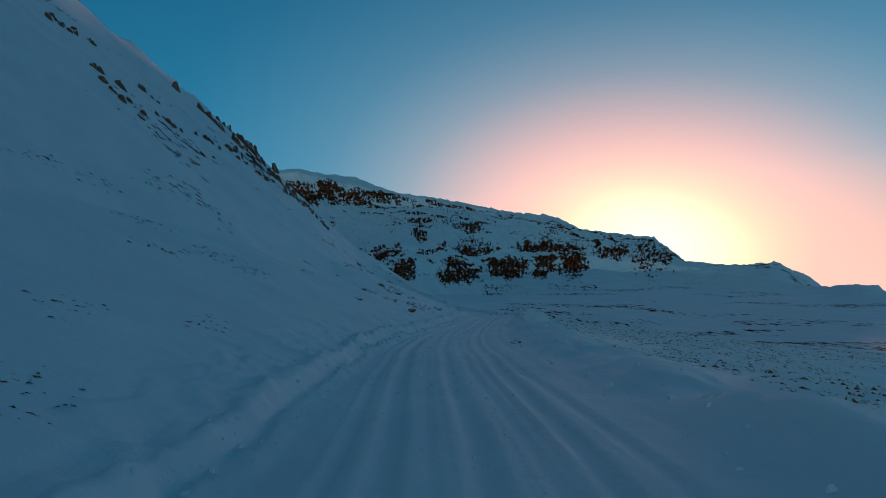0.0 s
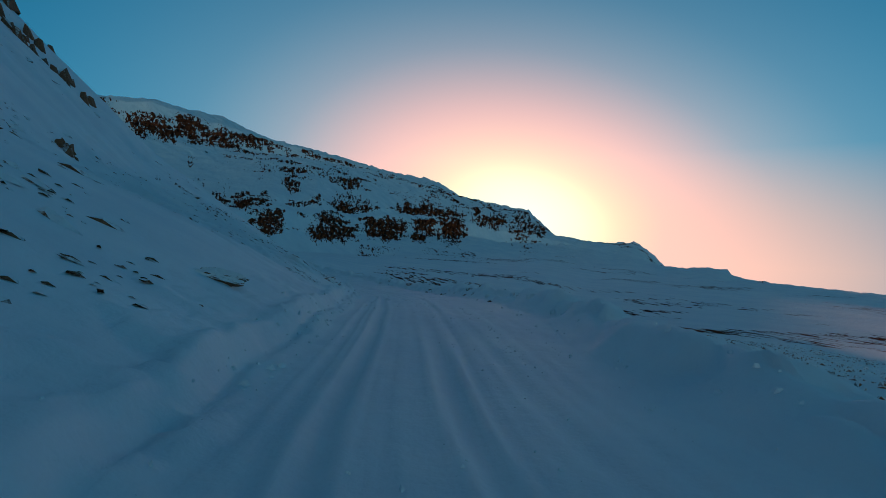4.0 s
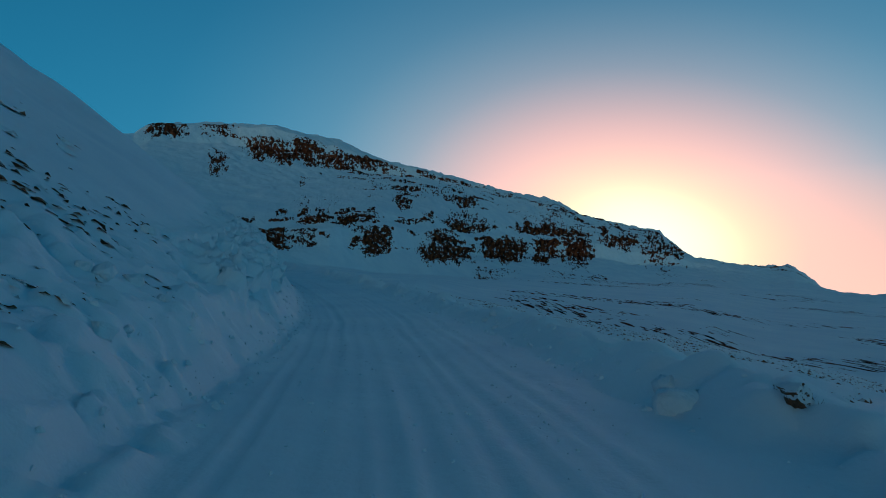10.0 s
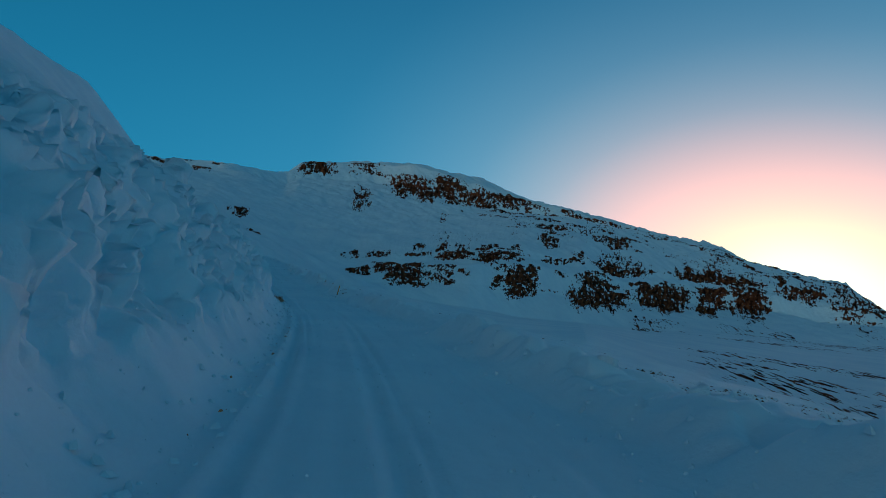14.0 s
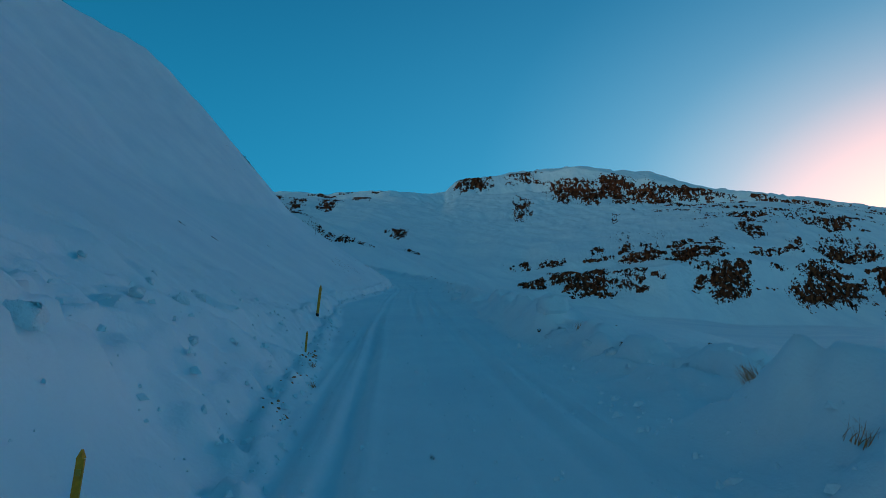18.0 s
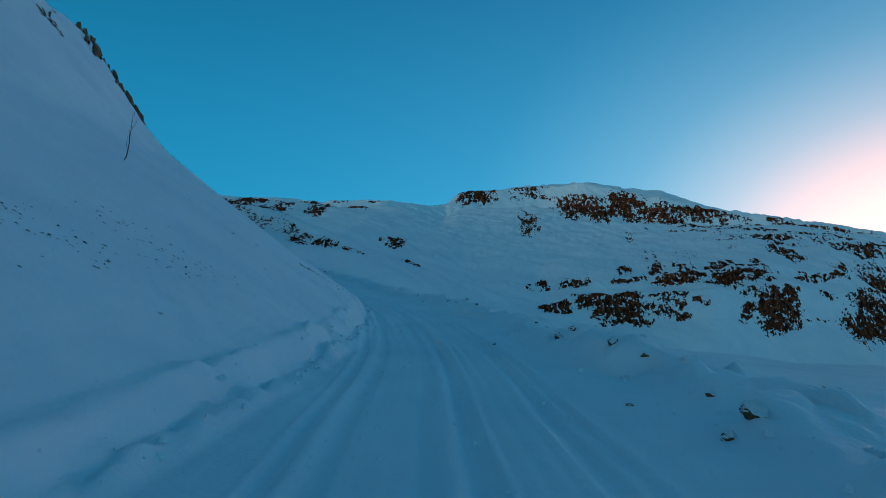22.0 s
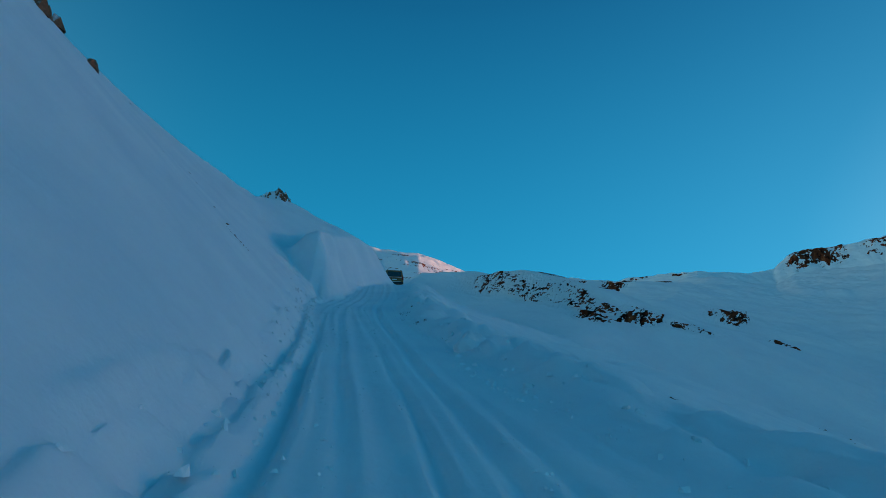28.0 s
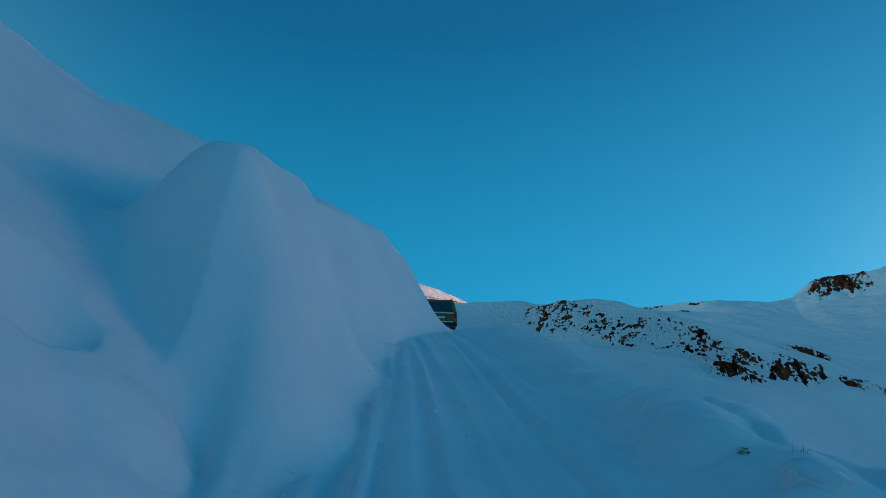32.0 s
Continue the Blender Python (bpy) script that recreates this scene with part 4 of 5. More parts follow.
def scatter(name, label, places, material, seed, flat=0.5, lean=None, category="rocks"):
    """Many small angular stones in one mesh: rows of place and size, and the bearing of their long side."""
    rnd = np.random.RandomState(seed)
    base = np.array([(1, 0, -0.3), (0.3, 0.9, -0.3), (-0.8, 0.6, -0.3), (-0.9, -0.5, -0.3), (0.4, -0.9, -0.3), (0.5, 0.2, 0.75), (-0.4, 0.35, 0.9), (-0.2, -0.45, 0.7)])
    tris = np.array([(0, 1, 5), (1, 2, 6), (1, 6, 5), (2, 3, 6), (3, 7, 6), (3, 4, 7), (4, 0, 5), (4, 5, 7), (5, 6, 7)])
    n = len(places)
    v = base[None] * (1 + 0.35 * rnd.uniform(-1, 1, (n, 8, 3)))
    a = np.array([p[4] for p in places]) + rnd.normal(0, 0.35, n)
    long = rnd.uniform(0.9, 1.9, n) if lean is not None else rnd.uniform(0.9, 1.4, n)
    v[..., 0] *= long[:, None]
    v[..., 1] *= 0.6
    v[..., 2] *= flat
    if lean is not None:
        v[..., 2] -= v[..., 0] * lean
    c, s_ = np.cos(a)[:, None], np.sin(a)[:, None]
    x, y = v[..., 0] * c - v[..., 1] * s_, v[..., 0] * s_ + v[..., 1] * c
    v = np.stack([x, y, v[..., 2]], -1) * np.array([p[3] for p in places])[:, None, None] + np.array([p[:3] for p in places])[:, None]
    me = bpy.data.meshes.new(name)
    f = (tris[None] + 8 * np.arange(n)[:, None, None]).reshape(-1, 3)
    me.from_pydata(v.reshape(-1, 3).tolist(), [], f.tolist())
    me.materials.append(material)
    return tagged(new(name, me), label, category, kind="stuff")


def spots(count, s_range, d_range, size, seed, patch=9.0, keep=0.25, streak=3.0):
    """Places on the ground that gather in streaky patches."""
    rnd = np.random.RandomState(seed)
    s, d = rnd.uniform(*s_range, count * 6), d_range[0] + (d_range[1] - d_range[0]) * rnd.uniform(0, 1, count * 6) ** 1.3
    ok = fbm(s / patch, d / patch * streak, 3, seed) + 0.3 * rnd.uniform(-1, 1, len(s)) > keep
    s, d = s[ok][:count], d[ok][:count]
    p = at_road(s, d, ground_height(s, d))
    r = size[0] + (size[1] - size[0]) * rnd.uniform(0, 1, len(s)) ** 2.5
    turn = np.array([math.radians(heading(v)) for v in s])
    return [(*q, z, t) for q, z, t in zip(p.tolist(), r.tolist(), turn.tolist())]


scatter("hillside_rocks", "dark rocks scattered in streaks over a steep snowy hillside", spots(420, (30, 130), (-6, -52), (0.06, 0.36), 3, 9, 0.55), BARE_ROCK, 1, 0.36, 0.45)
scatter("rough_slope_rocks", "broken rock ribs poking through the rough snow slope", spots(2600, (66, 122), (-3.4, -17), (0.02, 0.13), 8, 4, 0.2), BARE_ROCK, 2, 0.32, 0.5)
scatter("upper_slope_rocks", "few dark stones high on the smooth snow slope", spots(70, (205, 320), (-3.2, -20), (0.04, 0.15), 5, 7, 0.7), ROCK, 3, 0.45, 0.5)
scatter("valley_stones", "dark stones and tussocks speckling the snowy valley side", spots(40000, (4, 190), (6.5, 74), (0.05, 0.30), 6, 24, -0.35, 1.6), BARE_ROCK, 4, 0.5)
scatter("lower_slope_stones", "scattered stones on the snow slope below the road", spots(420, (190, 330), (5, 60), (0.05, 0.26), 7, 16, 0.45, 1.5), BARE_ROCK, 5, 0.5)


def outcrop(center, spread, count, size, seed):
    rnd = np.random.RandomState(seed)
    s, d = center[0] + rnd.normal(0, spread[0], count), center[1] + rnd.normal(0, spread[1], count)
    p = at_road(s, d, ground_height(s, d))
    return [(*q, size * rnd.uniform(0.3, 1.0), math.radians(heading(center[0])) + 1.2) for q in p.tolist()]


crags = []
for k, (c, sp, n, size) in enumerate([((126, -46), (6, 3), 40, 1.3), ((142, -42), (6, 3), 46, 1.4), ((116, -34), (5, 3), 30, 0.9), ((100, -40), (8, 3), 24, 1.0), ((84, -36), (7, 3), 18, 0.9),
                                      ((296, -14), (2.5, 0.8), 34, 0.5), ((298, -17), (3, 0.8), 30, 0.6), ((308, -13), (3, 0.8), 30, 0.55), ((351.0, -9.1), (1.7, 0.7), 44, 0.34), ((348.6, -10.4), (1.2, 0.5), 18, 0.26)]):
    crags += outcrop(c, sp, n, size, 50 + k)
streaks = []
for k, (c, sp, n, size) in enumerate([((241, -5.9), (0.5, 0.4), 12, 0.10), ((241.3, -5.3), (0.6, 0.4), 12, 0.09), ((244, -5.8), (0.5, 0.4), 14, 0.09), ((243.5, -4.7), (0.4, 0.3), 8, 0.10), ((245, -4.8), (0.6, 0.5), 14, 0.07),
                                      ((258.3, -3.6), (0.4, 0.3), 10, 0.08), ((259, -3.06), (0.5, 0.3), 12, 0.08), ((261, -2.3), (0.4, 0.25), 8, 0.07), ((266.5, -2.65), (0.5, 0.4), 10, 0.07), ((310.4, -3.65), (0.3, 0.3), 10, 0.06),
                                      ((31.5, -13.6), (1.2, 0.8), 12, 0.16), ((39, -19.75), (1.5, 1.0), 16, 0.26), ((45.5, -22.3), (1.6, 1.1), 16, 0.28), ((66, -26), (3, 1.6), 30, 0.45), ((24, -8.3), (0.8, 0.6), 8, 0.08),
                                      ((121, -5.5), (0.8, 0.6), 14, 0.16), ((120, -4.0), (0.4, 0.3), 6, 0.14), ((122, -7.0), (0.7, 0.5), 10, 0.16), ((110, -5.7), (0.9, 0.7), 18, 0.18), ((111, -4.9), (0.8, 0.5), 14, 0.16),
                                      ((265.5, -17.3), (0.8, 0.4), 12, 0.24), ((283.5, -12.2), (0.8, 0.4), 16, 0.24), ((279, -10.6), (0.7, 0.4), 12, 0.2), ((296, -9.4), (0.6, 0.4), 12, 0.2)]):
    streaks += outcrop(c, sp, n * 2 + 8, size * (0.45 if 230 < c[0] < 256 else 0.7 if 256 < c[0] < 320 else 1.0), 120 + k)
# broken columns under the crest above the first bends
for k, c in enumerate([(37.2, -21.62), (48.7, -27.95), (45.8, -24.43), (46.1, -31.38), (43.4, -30.64), (39.1, -24.2), (52.5, -24.61), (60.8, -26.57), (60.8, -24.67), (60.6, -23.33), (64.2, -22.17), (67, -21.55), (72.8, -22.42), (72.1, -21.08), (72.6, -20.25), (69, -23.57), (73.9, -16.2)]):
    crags += outcrop(c, (0.9, 0.35), 7, 0.34, 220 + k)
# faint bands of stalks and stones half drifted over
for k, c in enumerate([(20.6, -13.62), (22.5, -13.19), (28.1, -13.85), (29.5, -13.39), (22.4, -11.31), (19.3, -8.81), (23.5, -9.26), (9.2, -5.52), (13.1, -4.77), (6.1, -4.23), (5.6, -3.69), (25.5, -8.01), (54.9, -8.19), (49.9, -5.05), (46.7, -5.83), (54, -7.45), (52.4, -4.27), (54.8, -11.95), (57.5, -15.11), (44.4, -7.25)]):
    streaks += outcrop(c, (0.45 + 0.02 * c[0], 0.16 + 0.003 * c[0]), 26, 0.035 + 0.0022 * c[0], 260 + k)
# ribs of weathered rock on the rough slope
for k, c in enumerate([(101.9, -17.1), (96.6, -13.54), (91.9, -12.96), (85.7, -8.92), (83.2, -7.25), (80.5, -4.56), (83.9, -4.47), (87.8, -6.9), (118.8, -7.63), (100.9, -4.19), (121.7, -14.44), (108.5, -4.79), (110.5, -4.64), (110.4, -6.12), (115.7, -6.79), (117.9, -5.66), (114.8, -4.17), (124.2, -5.67), (109.5, -6.35)]):
    streaks += outcrop(c, (1.2, 0.5), 44, 0.085 + 0.005 * abs(c[1]), 300 + k)
scatter("slope_streaks", "thin streaks of dark stones and stalks showing through the snow slope", streaks, BARE_ROCK, 15, 0.36, 0.5)
scatter("crags", "sharp dark crags along the crest of the hillside", crags, BARE_ROCK, 9, 1.5)

# ---- snow blocks thrown up by the plough ----
def block_mesh(seed):
    rnd = random.Random(seed)
    bm = bmesh.new()
    bmesh.ops.create_cube(bm, size=1.0)
    bmesh.ops.subdivide_edges(bm, edges=bm.edges[:], cuts=3, use_grid_fill=True)
    for v in bm.verts:
        r = v.co.length
        v.co = v.co.normalized() * (r * 0.45 + 0.34)
        v.co += Vector((rnd.uniform(-1, 1), rnd.uniform(-1, 1), rnd.uniform(-1, 1))) * 0.05
        v.co *= 1 + 0.22 * noise.noise(v.co * 2.6 + Vector((seed * 7.0, 0, 0)))
        v.co = Vector((v.co.x * 1.2, v.co.y, v.co.z * 0.8))
    me = bpy.data.meshes.new("snow_block")
    bm.to_mesh(me)
    bm.free()
    me.polygons.foreach_set("use_smooth", np.ones(len(me.polygons), bool))
    me.materials.append(BLOCK_SNOW)
    return me


BLOCKS = [block_mesh(k) for k in range(6)]


def add_block(s, d, size, k, label, group):
    ob = new("snow_block", BLOCKS[k % 6])
    ob.matrix_world = Matrix.Translation(place(s, d, size * -0.08)) @ pose(0, 0, 0, (k * 47) % 70 - 35, (k * 31) % 60 - 30, (k * 83) % 360).to_3x3().to_4x4() @ Matrix.Diagonal((size, size, size, 1))
    return tagged(ob, label, "snow", group)


rnd = random.Random(12)
for k in range(100):
    s = rnd.uniform(116, 203)
    d = float(np.interp(s, *FOOT)) - 0.35 - 0.45 * float(along(s, BANK)) - rnd.random() ** 1.4 * (0.7 + 0.8 * float(along(s, BANK)))
    add_block(s, d, rnd.uniform(0.1, 0.3) * (1.0 if s < 195 else 0.6), k, "broken block of hard snow on the ploughed bank", "blocks on the bank")
for k in range(90):
    s = rnd.uniform(58, 250)
    d = float(along(s, EDGE)) + rnd.uniform(0.3, 2.2)
    add_block(s, d, rnd.uniform(0.08, 0.26), k + 3, "lump of snow on the heap beside the road", "lumps on the heap")
for k in range(24):
    s = rnd.uniform(286, 317)
    d = float(along(s, EDGE)) + rnd.uniform(0.0, 1.5)
    add_block(s, d, rnd.uniform(0.06, 0.17), k + 1, "small snow lump at the edge of the road", "lumps near the drift")


for k, (s, d, size) in enumerate([(303, 3.24, 0.62), (303.6, 3.5, 0.4), (321.5, 3.54, 0.36), (264, 4.0, 0.34), (103.6, 4.1, 0.4), (116.2, 3.9, 0.5), (204.5, 3.64, 0.45), (206, 3.9, 0.6), (210, 4.0, 0.6), (213.5, 4.2, 0.5), (228, 3.4, 0.7), (230, 3.8, 0.6)]):
    add_block(s, d, size, k, "large wind-rounded snow lump on the heap beside the road", "large lumps")


def crumbs():
    g = np.random.RandomState(4)
    s = np.r_[g.uniform(0, 317, 3600), g.uniform(116, 205, 2600), g.uniform(295, 318, 500)]
    side = g.uniform(0, 1, len(s))
    f, e = np.interp(s, *FOOT), np.interp(s, S_AT, EDGE)
    d = np.where(side < 0.65, f + 0.35 - np.abs(g.normal(0, 0.9, len(s))) * np.where((s < 112) | (s > 208), 0.4, 1.0), e - 0.3 + np.abs(g.normal(0, 0.9, len(s))))
    p = at_road(s, d, ground_height(s, d))
    return [(*q, z, t) for q, z, t in zip(p.tolist(), (0.012 + 0.07 * g.uniform(0, 1, len(s)) ** 3).tolist(), g.uniform(0, 6.28, len(s)).tolist())]


def track_crumbs():
    """Loose snow turned up beside the ruts and at the foot of the bank."""
    g = np.random.RandomState(44)
    s = np.r_[g.uniform(2, 330, 9000), g.uniform(180, 330, 5000)]
    at = np.array([r[0] + g.choice((-1.6, 1.6)) * r[1] for r in RUTS])
    d = at[g.randint(0, len(at), len(s))] + 0.10 * vnoise(s * 0.09, 0 * s, 14) + 0.04 * vnoise(s * 0.3, 0 * s, 15) + g.normal(0, 0.09, len(s))
    ok = (fbm(s / 5, d * 1.5, 2, 46) > -0.05) & (d > np.interp(s, *FOOT) + 0.1)
    s, d = s[ok], d[ok]
    p = at_road(s, d, ground_height(s, d))
    return [(*q, z, a) for q, z, a in zip(p.tolist(), (0.008 + 0.035 * g.uniform(0, 1, len(s)) ** 3).tolist(), g.uniform(0, 6.28, len(s)).tolist())]


scatter("track_crumbs", "loose crumbs of snow turned up beside the tyre ruts", track_crumbs(), BLOCK_SNOW, 14, 0.8, category="snow")
scatter("snow_crumbs", "crumbs of broken snow along both banks of the road", crumbs(), BLOCK_SNOW, 13, 0.8, category="snow")


def clods():
    g = np.random.RandomState(21)
    s = np.r_[g.uniform(184.5, 190.0, 200), g.uniform(198, 204, 70), g.uniform(140, 184, 40)]
    d = np.interp(s, *FOOT) + 0.16 - np.abs(g.normal(0, 0.13, len(s)))
    p = at_road(s, d, ground_height(s, d))
    return [(*q, z, t) for q, z, t in zip(p.tolist(), (0.012 + 0.04 * g.uniform(0, 1, len(s)) ** 2).tolist(), g.uniform(0, 6.28, len(s)).tolist())]


EARTH = plain("bare_earth", (0.62, 0.19, 0.065), 0.9, 0, 14, 0.5)
scatter("earth_clods", "brown clods of earth torn out at the foot of the bank", clods(), EARTH, 17, 0.7, category="earth")


# ---- marker poles ----
def marker_pole():
    root = empty("marker_pole", Matrix(), "leaning yellow marker pole standing in the snowbank", "pole", "marker poles")
    bm = bmesh.new()
    box(bm, (0.085, 0.028, 1.0), (0, 0, 0.42), 0.006)
    bmesh.ops.create_cone(bm, cap_ends=True, segments=4, radius1=0.05, radius2=0.012, depth=0.09, matrix=Matrix.Translation((0, 0, 0.965)) @ Matrix.Rotation(radians(45), 4, "Z") @ Matrix.Diagonal((1, 0.5, 1, 1)))
    board = part("board", bm, YELLOW, root, "scratched yellow plastic board")
    bm = bmesh.new()
    box(bm, (0.05, 0.006, 0.07), (0, -0.017, 0.78), 0.002)
    part("reflector", bm, AMBER, board)
    bm = bmesh.new()
    box(bm, (0.10, 0.045, 0.09), (0, 0, 0.03), 0.008)
    part("foot", bm, BLACK, root, "black rubber foot")
    return root


first = marker_pole()
first.matrix_world = Matrix.Translation(place(188.7, -2.0, -0.03)) @ pose(0, 0, 0, 4, 14, heading(189)).to_3x3().to_4x4()
for s, d, ry, size in ((209.5, -2.68, 8, 0.95), (193.0, 3.05, 13, 0.72), (194.0, -1.75, 9, 0.5), (203.5, -2.1, 6, 0.5)):
    copy_thing(first, Matrix.Translation(place(s, d, -0.02)) @ pose(0, 0, 0, 2, ry, heading(s)).to_3x3().to_4x4() @ Matrix.Diagonal((size, size, size, 1)))


# ---- dry grass and twigs ----
def tuft_mesh(seed, count, tall, material, name):
    g = random.Random(seed)
    verts, faces = [], []
    for _ in range(count):
        a, lean = g.uniform(0, 6.28), g.uniform(0.1, 0.9)
        x, y, h, w = g.gauss(0, 0.07), g.gauss(0, 0.07), tall * g.uniform(0.5, 1.1), g.uniform(0.004, 0.009)
        i = len(verts)
        for u in (0, 0.4, 0.75, 1.0):
            cx, cy, cz = x + math.cos(a) * lean * tall * u * u, y + math.sin(a) * lean * tall * u * u, h * u * (1 - 0.25 * u * lean)
            ww = w * (1 - u * 0.85)
            verts += [(cx - math.sin(a) * ww, cy + math.cos(a) * ww, cz), (cx + math.sin(a) * ww, cy - math.cos(a) * ww, cz), (cx + math.cos(a) * ww, cy + math.sin(a) * ww, cz + ww)]
        for r in range(3):
            b = i + 3 * r
            faces += [(b, b + 1, b + 4, b + 3), (b + 1, b + 2, b + 5, b + 4), (b + 2, b, b + 3, b + 5)]
    me = bpy.data.meshes.new(name)
    me.from_pydata(verts, [], faces)
    me.materials.append(material)
    return me


TUFTS = [tuft_mesh(k, 46, 0.32, STRAW, "grass_tuft") for k in range(3)]
TWIGS = [tuft_mesh(9 + k, 12, 0.34, TWIG, "twig") for k in range(3)]
for k, (s, d, size) in enumerate([(188.0, -1.0, 0.8), (187.4, -1.05, 0.7), (186.6, -1.0, 0.75), (189.2, -1.1, 0.6), (186.0, -1.1, 0.7), (195, 3.3, 0.7), (194, 3.7, 0.6), (196.5, 3.4, 0.7), (190.5, -1.2, 0.6), (185.2, -1.1, 0.6), (205, 3.6, 0.6), (203.5, 3.8, 0.5), (200.5, -1.5, 0.5), (201.8, -1.7, 0.45)]):
    ob = new("grass_tuft", TUFTS[k % 3])
    ob.matrix_world = Matrix.Translation(place(s, d, -0.03)) @ pose(0, 0, 0, 10, 25, k * 77).to_3x3().to_4x4() @ Matrix.Diagonal((size, size, size, 1))
    tagged(ob, "tuft of dry straw-coloured grass at the foot of the bank", "grass", "grass tufts")
for k, (s, d, size) in enumerate([(142, 14.0, 2.2), (251, -1.5, 0.7), (248.5, -2.1, 0.6), (248.4, -1.8, 0.6), (264.5, 4.2, 1.3), (264.3, 4.5, 1.1), (262, -2.4, 0.8), (269.5, -2.5, 0.8), (278.5, -1.5, 0.8), (315.5, -1.9, 1.0),
                                  (194, 3.5, 1.0), (210, -2.1, 0.5), (322, 3.8, 0.7), (97, 4.9, 1.2), (100, 5.0, 1.2), (101.5, 4.9, 1.1), (115, 4.9, 0.9), (288.5, 4.0, 0.7), (313, 3.0, 0.9), (313.4, 3.2, 0.9), (197, -1.8, 0.4), (310, -3.6, 0.8), (310.3, -3.8, 0.7), (315, -1.9, 0.7), (316, -1.95, 0.8), (303, 3.3, 0.6), (305.5, 3.0, 0.6), (258.5, -2.9, 0.7), (257.6, -2.3, 0.8), (262.5, -2.1, 0.9), (94, -17.5, 3.0), (312.9, 2.7, 1.2), (312.5, 2.85, 0.8), (310.8, 2.49, 0.7), (308.8, 2.74, 0.9), (314.5, -1.55, 0.9), (316.3, -1.82, 0.8), (306.7, -1.57, 1.0), (316.8, -2.4, 0.8), (315.1, -1.79, 0.9),
                                  (264.4, 4.07, 1.3), (247.8, -1.76, 0.5), (250.6, -1.39, 0.7), (265.5, -1.49, 0.6), (266.8, -1.26, 0.7), (264.7, -1.35, 0.7), (303.4, 3.36, 0.9), (305, 2.98, 0.6), (91.8, 3.9, 1.4), (86.2, 4.0, 1.0), (76.2, 4.1, 1.2)]):
    ob = new("dry_shrub", TWIGS[k % 3])
    ob.matrix_world = Matrix.Translation(place(s, d, -0.03)) @ pose(0, 0, 0, 0, 0, k * 71).to_3x3().to_4x4() @ Matrix.Diagonal((size * 0.55, size * 0.55, size * 0.5, 1))
    tagged(ob, "bare dark shrub sticking out of the snow", "shrub", "bare shrubs")


# ---- the thin sapling on the slope ----
def build_sapling(s, d, tall):
    g = random.Random(31)
    bm = bmesh.new()

    def shoot(at, way, length, thick, depth):
        steps = 7
        rings = []
        p, w = Vector(at), Vector(way).normalized()
        for k in range(steps + 1):
            r = thick * (1 - 0.75 * k / steps)
            side = w.orthogonal().normalized()
            rings.append([bm.verts.new(p + (side * math.cos(a) + w.cross(side) * math.sin(a)) * r) for a in (0, 1.57, 3.14, 4.71)])
            if depth and k > 1:
                lean = Vector((g.uniform(-1, 1), g.uniform(-0.4, 0.4), 0.7))
                shoot(p, w * 0.8 + lean * 0.8, length * g.uniform(0.2, 0.42), r * 0.6, depth - 1)
            p = p + w * (length / steps)
            w = (w + Vector((g.uniform(-0.25, 0.25), g.uniform(-0.15, 0.15), 0.08))).normalized()
        for a, b in zip(rings, rings[1:]):
            for j in range(4):
                bm.faces.new((a[j], a[(j + 1) % 4], b[(j + 1) % 4], b[j]))

    shoot((0, 0, -0.1), (0.45, 0.1, 1), tall, 0.022, 2)
    root = empty("sapling", Matrix.Translation(place(s, d)) @ pose(0, 0, 0, 0, 0, heading(s)).to_3x3().to_4x4(), "thin leafless sapling standing on the snowy slope", "sapling")
    part("stem", bm, TWIG, root)


build_sapling(251.5, -9.1, 1.5)


# ---- the four-wheel drive that goes ahead ----
PAINT = plain("dusty_brown_paint", (0.26, 0.095, 0.03), 0.45, 0.2, 5, 0.35)
GLASS = plain("dark_glass", (0.012, 0.014, 0.017), 0.08, 0, 2, 0.1, 0.9)
STEEL = plain("dull_steel", (0.32, 0.32, 0.33), 0.4, 0.8, 40, 0.15)
LAMP_RED = plain("red_lamp", (0.35, 0.02, 0.015), 0.25, 0, 40, 0.1)


def ring_mesh(bm, radius, inner, width, m, seg=28):
    prof = [(inner, -width / 2), (radius * 0.94, -width / 2), (radius, -width * 0.36), (radius, width * 0.36), (radius * 0.94, width / 2), (inner, width / 2)]
    rings = []
    for k in range(seg):
        a = 2 * math.pi * k / seg
        rings.append([bm.verts.new(m @ Vector((x, r * math.cos(a), r * math.sin(a)))) for r, x in prof])
    for k in range(seg):
        p, q = rings[k], rings[(k + 1) % seg]
        for j in range(len(prof)):
            bm.faces.new((p[j], p[(j + 1) % len(prof)], q[(j + 1) % len(prof)], q[j]))


def add_wheel(parent, name, at, radius=0.38, width=0.26):
    m = Matrix.Translation(at)
    bm = bmesh.new()
    ring_mesh(bm, radius, radius * 0.58, width, m)
    tyre = part(name, bm, BLACK, parent, "", True)
    bm = bmesh.new()
    turn = Matrix.Rotation(radians(90), 4, "Y")
    bmesh.ops.create_cone(bm, cap_ends=True, segments=24, radius1=radius * 0.58, radius2=radius * 0.5, depth=width * 0.7, matrix=m @ turn)
    for k in range(5):
        a = 2 * math.pi * k / 5
        box(bm, (width * 0.85, 0.05, radius * 0.4), m @ Vector((0, math.sin(a) * radius * 0.3, math.cos(a) * radius * 0.3)), 0.01, Matrix.Rotation(-a, 4, "X"))
    part("rim", bm, STEEL, tyre)
    return tyre


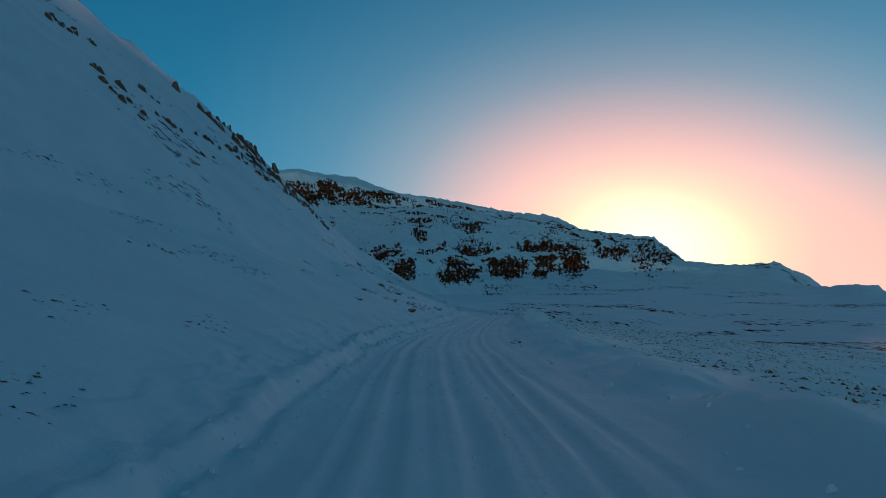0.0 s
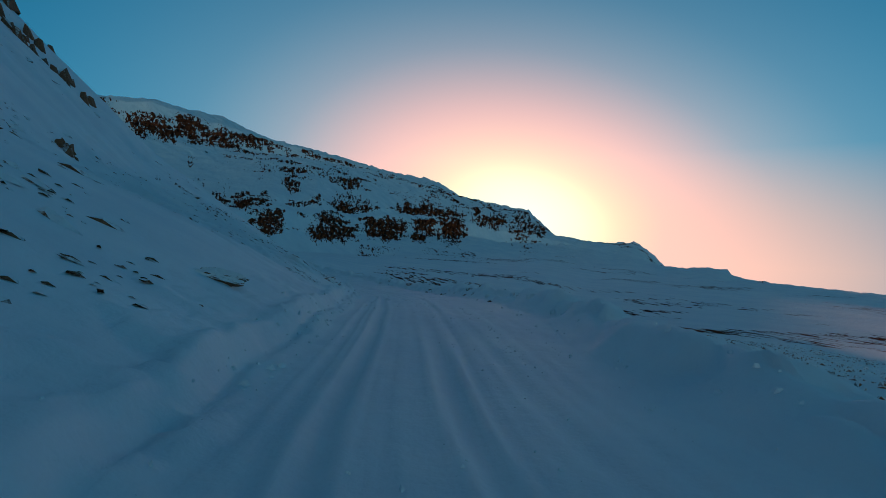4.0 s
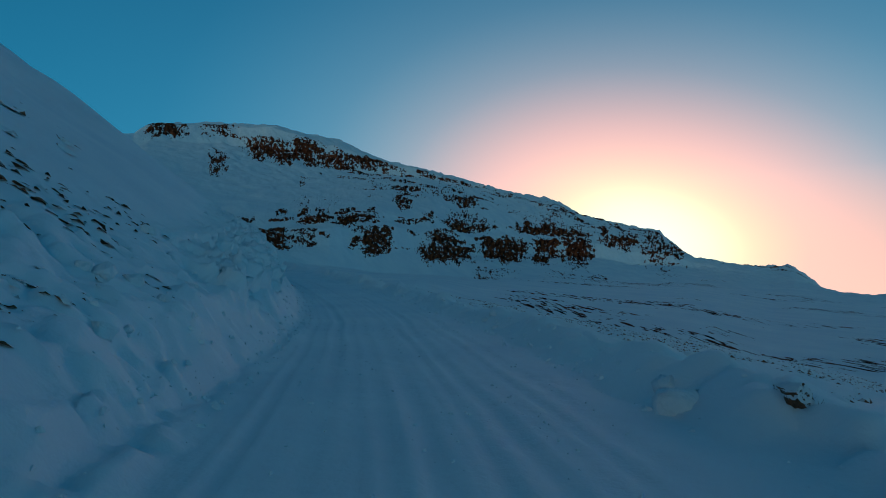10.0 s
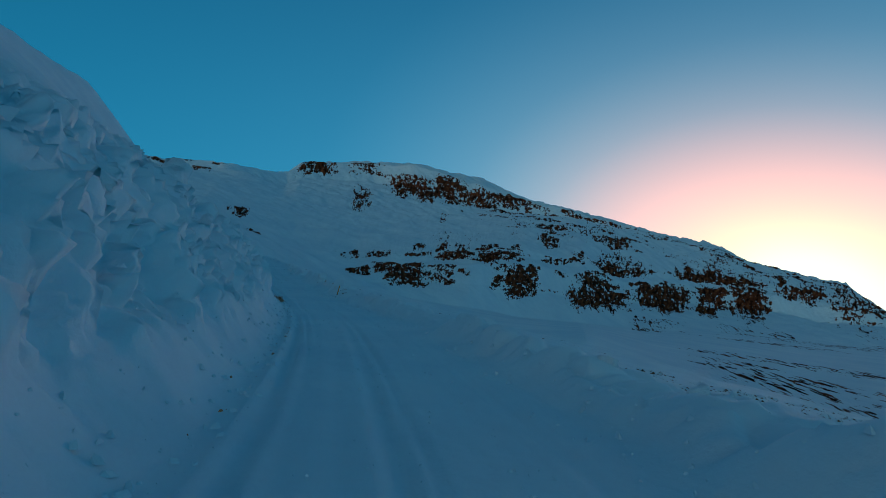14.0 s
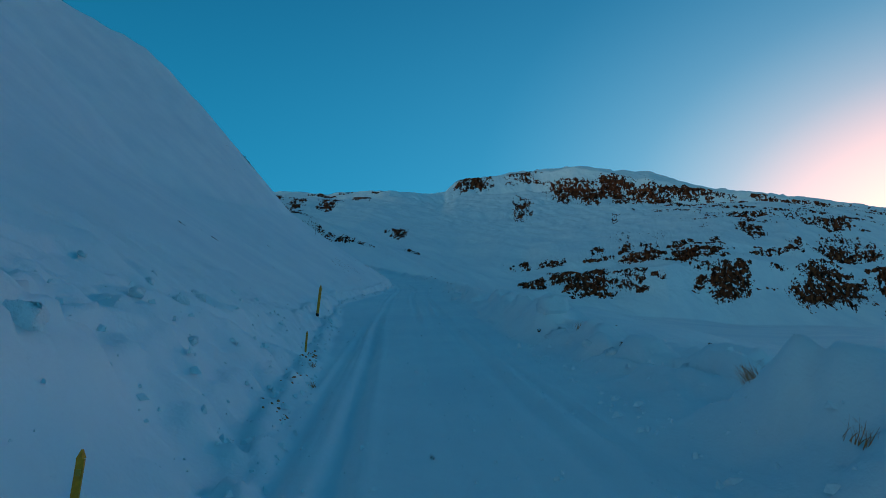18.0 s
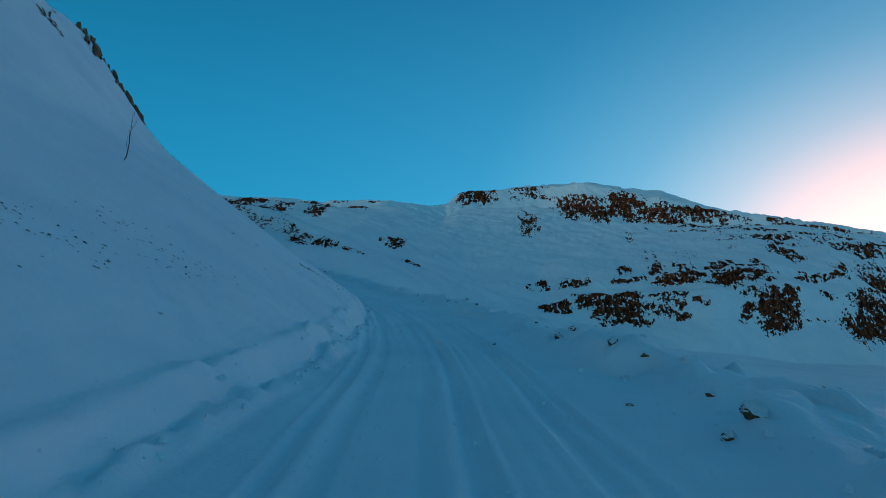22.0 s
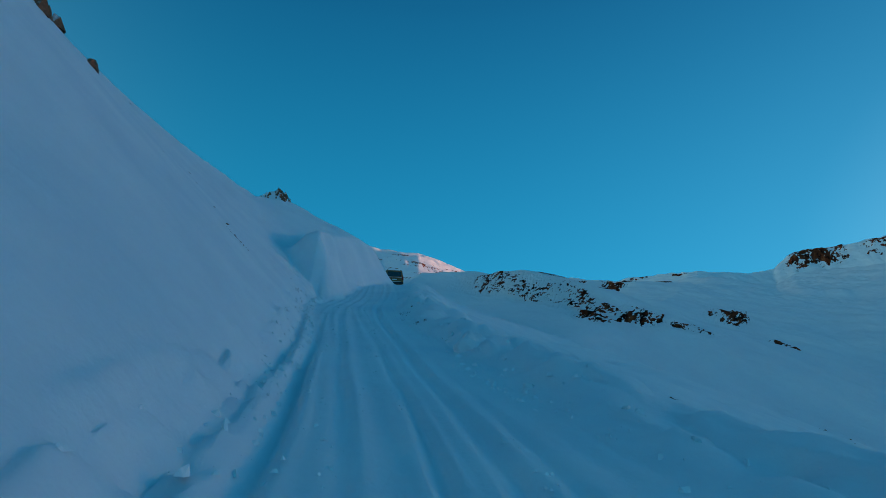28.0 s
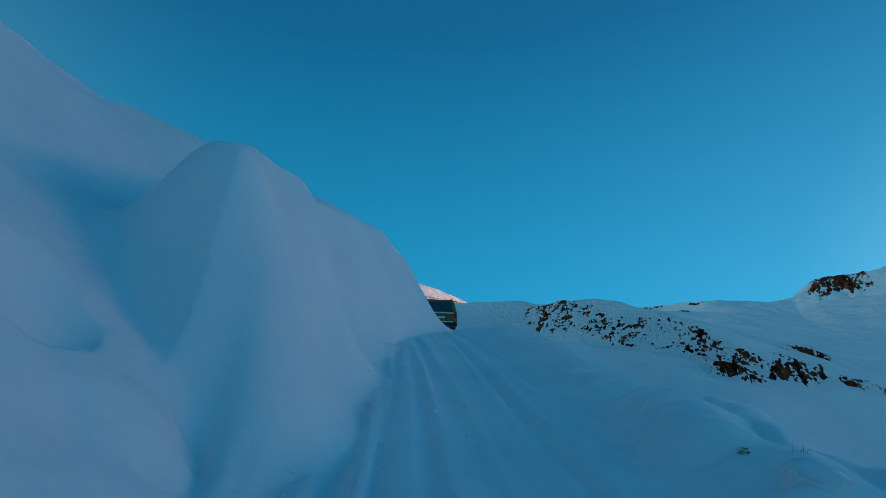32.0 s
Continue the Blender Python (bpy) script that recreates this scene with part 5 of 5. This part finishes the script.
def build_car(s, d):
    root = empty("car", Matrix.Translation(place(s, d, 0.0)) @ pose(0, 0, 0, 9, 0, heading(s)).to_3x3().to_4x4(),
                 "dark brown four-wheel drive with snow-dusted tail on the snowy road", "car")
    # the body's side line, from tail to nose (y forward), drawn across its width
    side = [(-2.25, 0.42), (-2.28, 0.98), (-2.2, 1.08), (-2.0, 1.72), (-1.85, 1.82), (0.1, 1.84), (0.35, 1.78), (0.98, 1.16), (2.05, 1.04), (2.28, 0.88), (2.32, 0.45), (1.85, 0.36), (-1.9, 0.36)]
    bm = bmesh.new()
    rows = []
    for x in (-0.93, -0.86, 0.86, 0.93):
        tuck = 1.0 if abs(x) < 0.9 else 0.97
        rows.append([bm.verts.new((x * (0.86 if z > 1.2 else 1.0), y * tuck, z * (1.0 if z < 1.2 else (1.0 if tuck == 1.0 else 0.985)))) for y, z in side])
    n = len(side)
    for a, b in zip(rows, rows[1:]):
        for j in range(n):
            bm.faces.new((a[j], a[(j + 1) % n], b[(j + 1) % n], b[j]))
    bm.faces.new(rows[0][::-1])
    bm.faces.new(rows[-1])
    bmesh.ops.recalc_face_normals(bm, faces=bm.faces[:])
    body = part("body", bm, PAINT, root)
    for name, size, at, rx, mat in (("rear_window", (1.32, 0.03, 0.50), (0, -2.115, 1.42), -17, GLASS), ("windscreen", (1.42, 0.03, 0.78), (0, 0.70, 1.48), 44, GLASS)):
        bm = bmesh.new()
        box(bm, size, at, 0.012, Matrix.Rotation(radians(rx), 4, "X"))
        part(name, bm, mat, body)
    for x in (-0.812, 0.812):
        for y0, y1 in ((-1.75, -1.05), (-0.95, -0.2), (-0.1, 0.5)):
            bm = bmesh.new()
            box(bm, (0.03, y1 - y0, 0.44), (x, (y0 + y1) / 2, 1.44), 0.012, Matrix.Rotation(radians(4 if x > 0 else -4), 4, "Y"))
            part("side_window", bm, GLASS, body)
        bm = bmesh.new()
        box(bm, (0.12, 0.05, 0.34), (x * 1.0, -2.255, 1.0), 0.015)
        part("tail_lamp", bm, LAMP_RED, body, "red tail lamp")
        bm = bmesh.new()
        box(bm, (0.20, 0.10, 0.15), (x * 1.30, 0.62, 1.28), 0.03)
        part("mirror", bm, BLACK, body)
        bm = bmesh.new()
        box(bm, (0.26, 0.05, 0.16), (x * 0.85, 2.28, 0.82), 0.02)
        part("headlamp", bm, REFLECT, body)
        bm = bmesh.new()
        box(bm, (0.04, 1.9, 0.035), (x * 0.85, -0.9, 1.875), 0.01)
        part("roof_rail", bm, BLACK, body)
    bm = bmesh.new()
    box(bm, (1.78, 0.18, 0.20), (0, -2.30, 0.52), 0.04)
    part("rear_bumper", bm, BLACK, root)
    bm = bmesh.new()
    box(bm, (1.78, 0.18, 0.22), (0, 2.30, 0.54), 0.04)
    part("front_bumper", bm, BLACK, root)
    bm = bmesh.new()
    box(bm, (0.5, 0.02, 0.11), (0, -2.31, 0.86), 0.004)
    part("plate", bm, REFLECT, body, "plain number plate")
    bm = bmesh.new()
    box(bm, (1.3, 0.03, 0.045), (0, -2.40, 0.63), 0.01)
    box(bm, (1.5, 0.10, 0.05), (0, -2.24, 1.10), 0.02)
    part("snow_on_tail", bm, BLOCK_SNOW, root)
    for x in (-0.80, 0.80):
        for y in (-1.42, 1.42):
            add_wheel(root, "wheel", (x, y, 0.38))
    return root


build_car(349.0, 2.9)
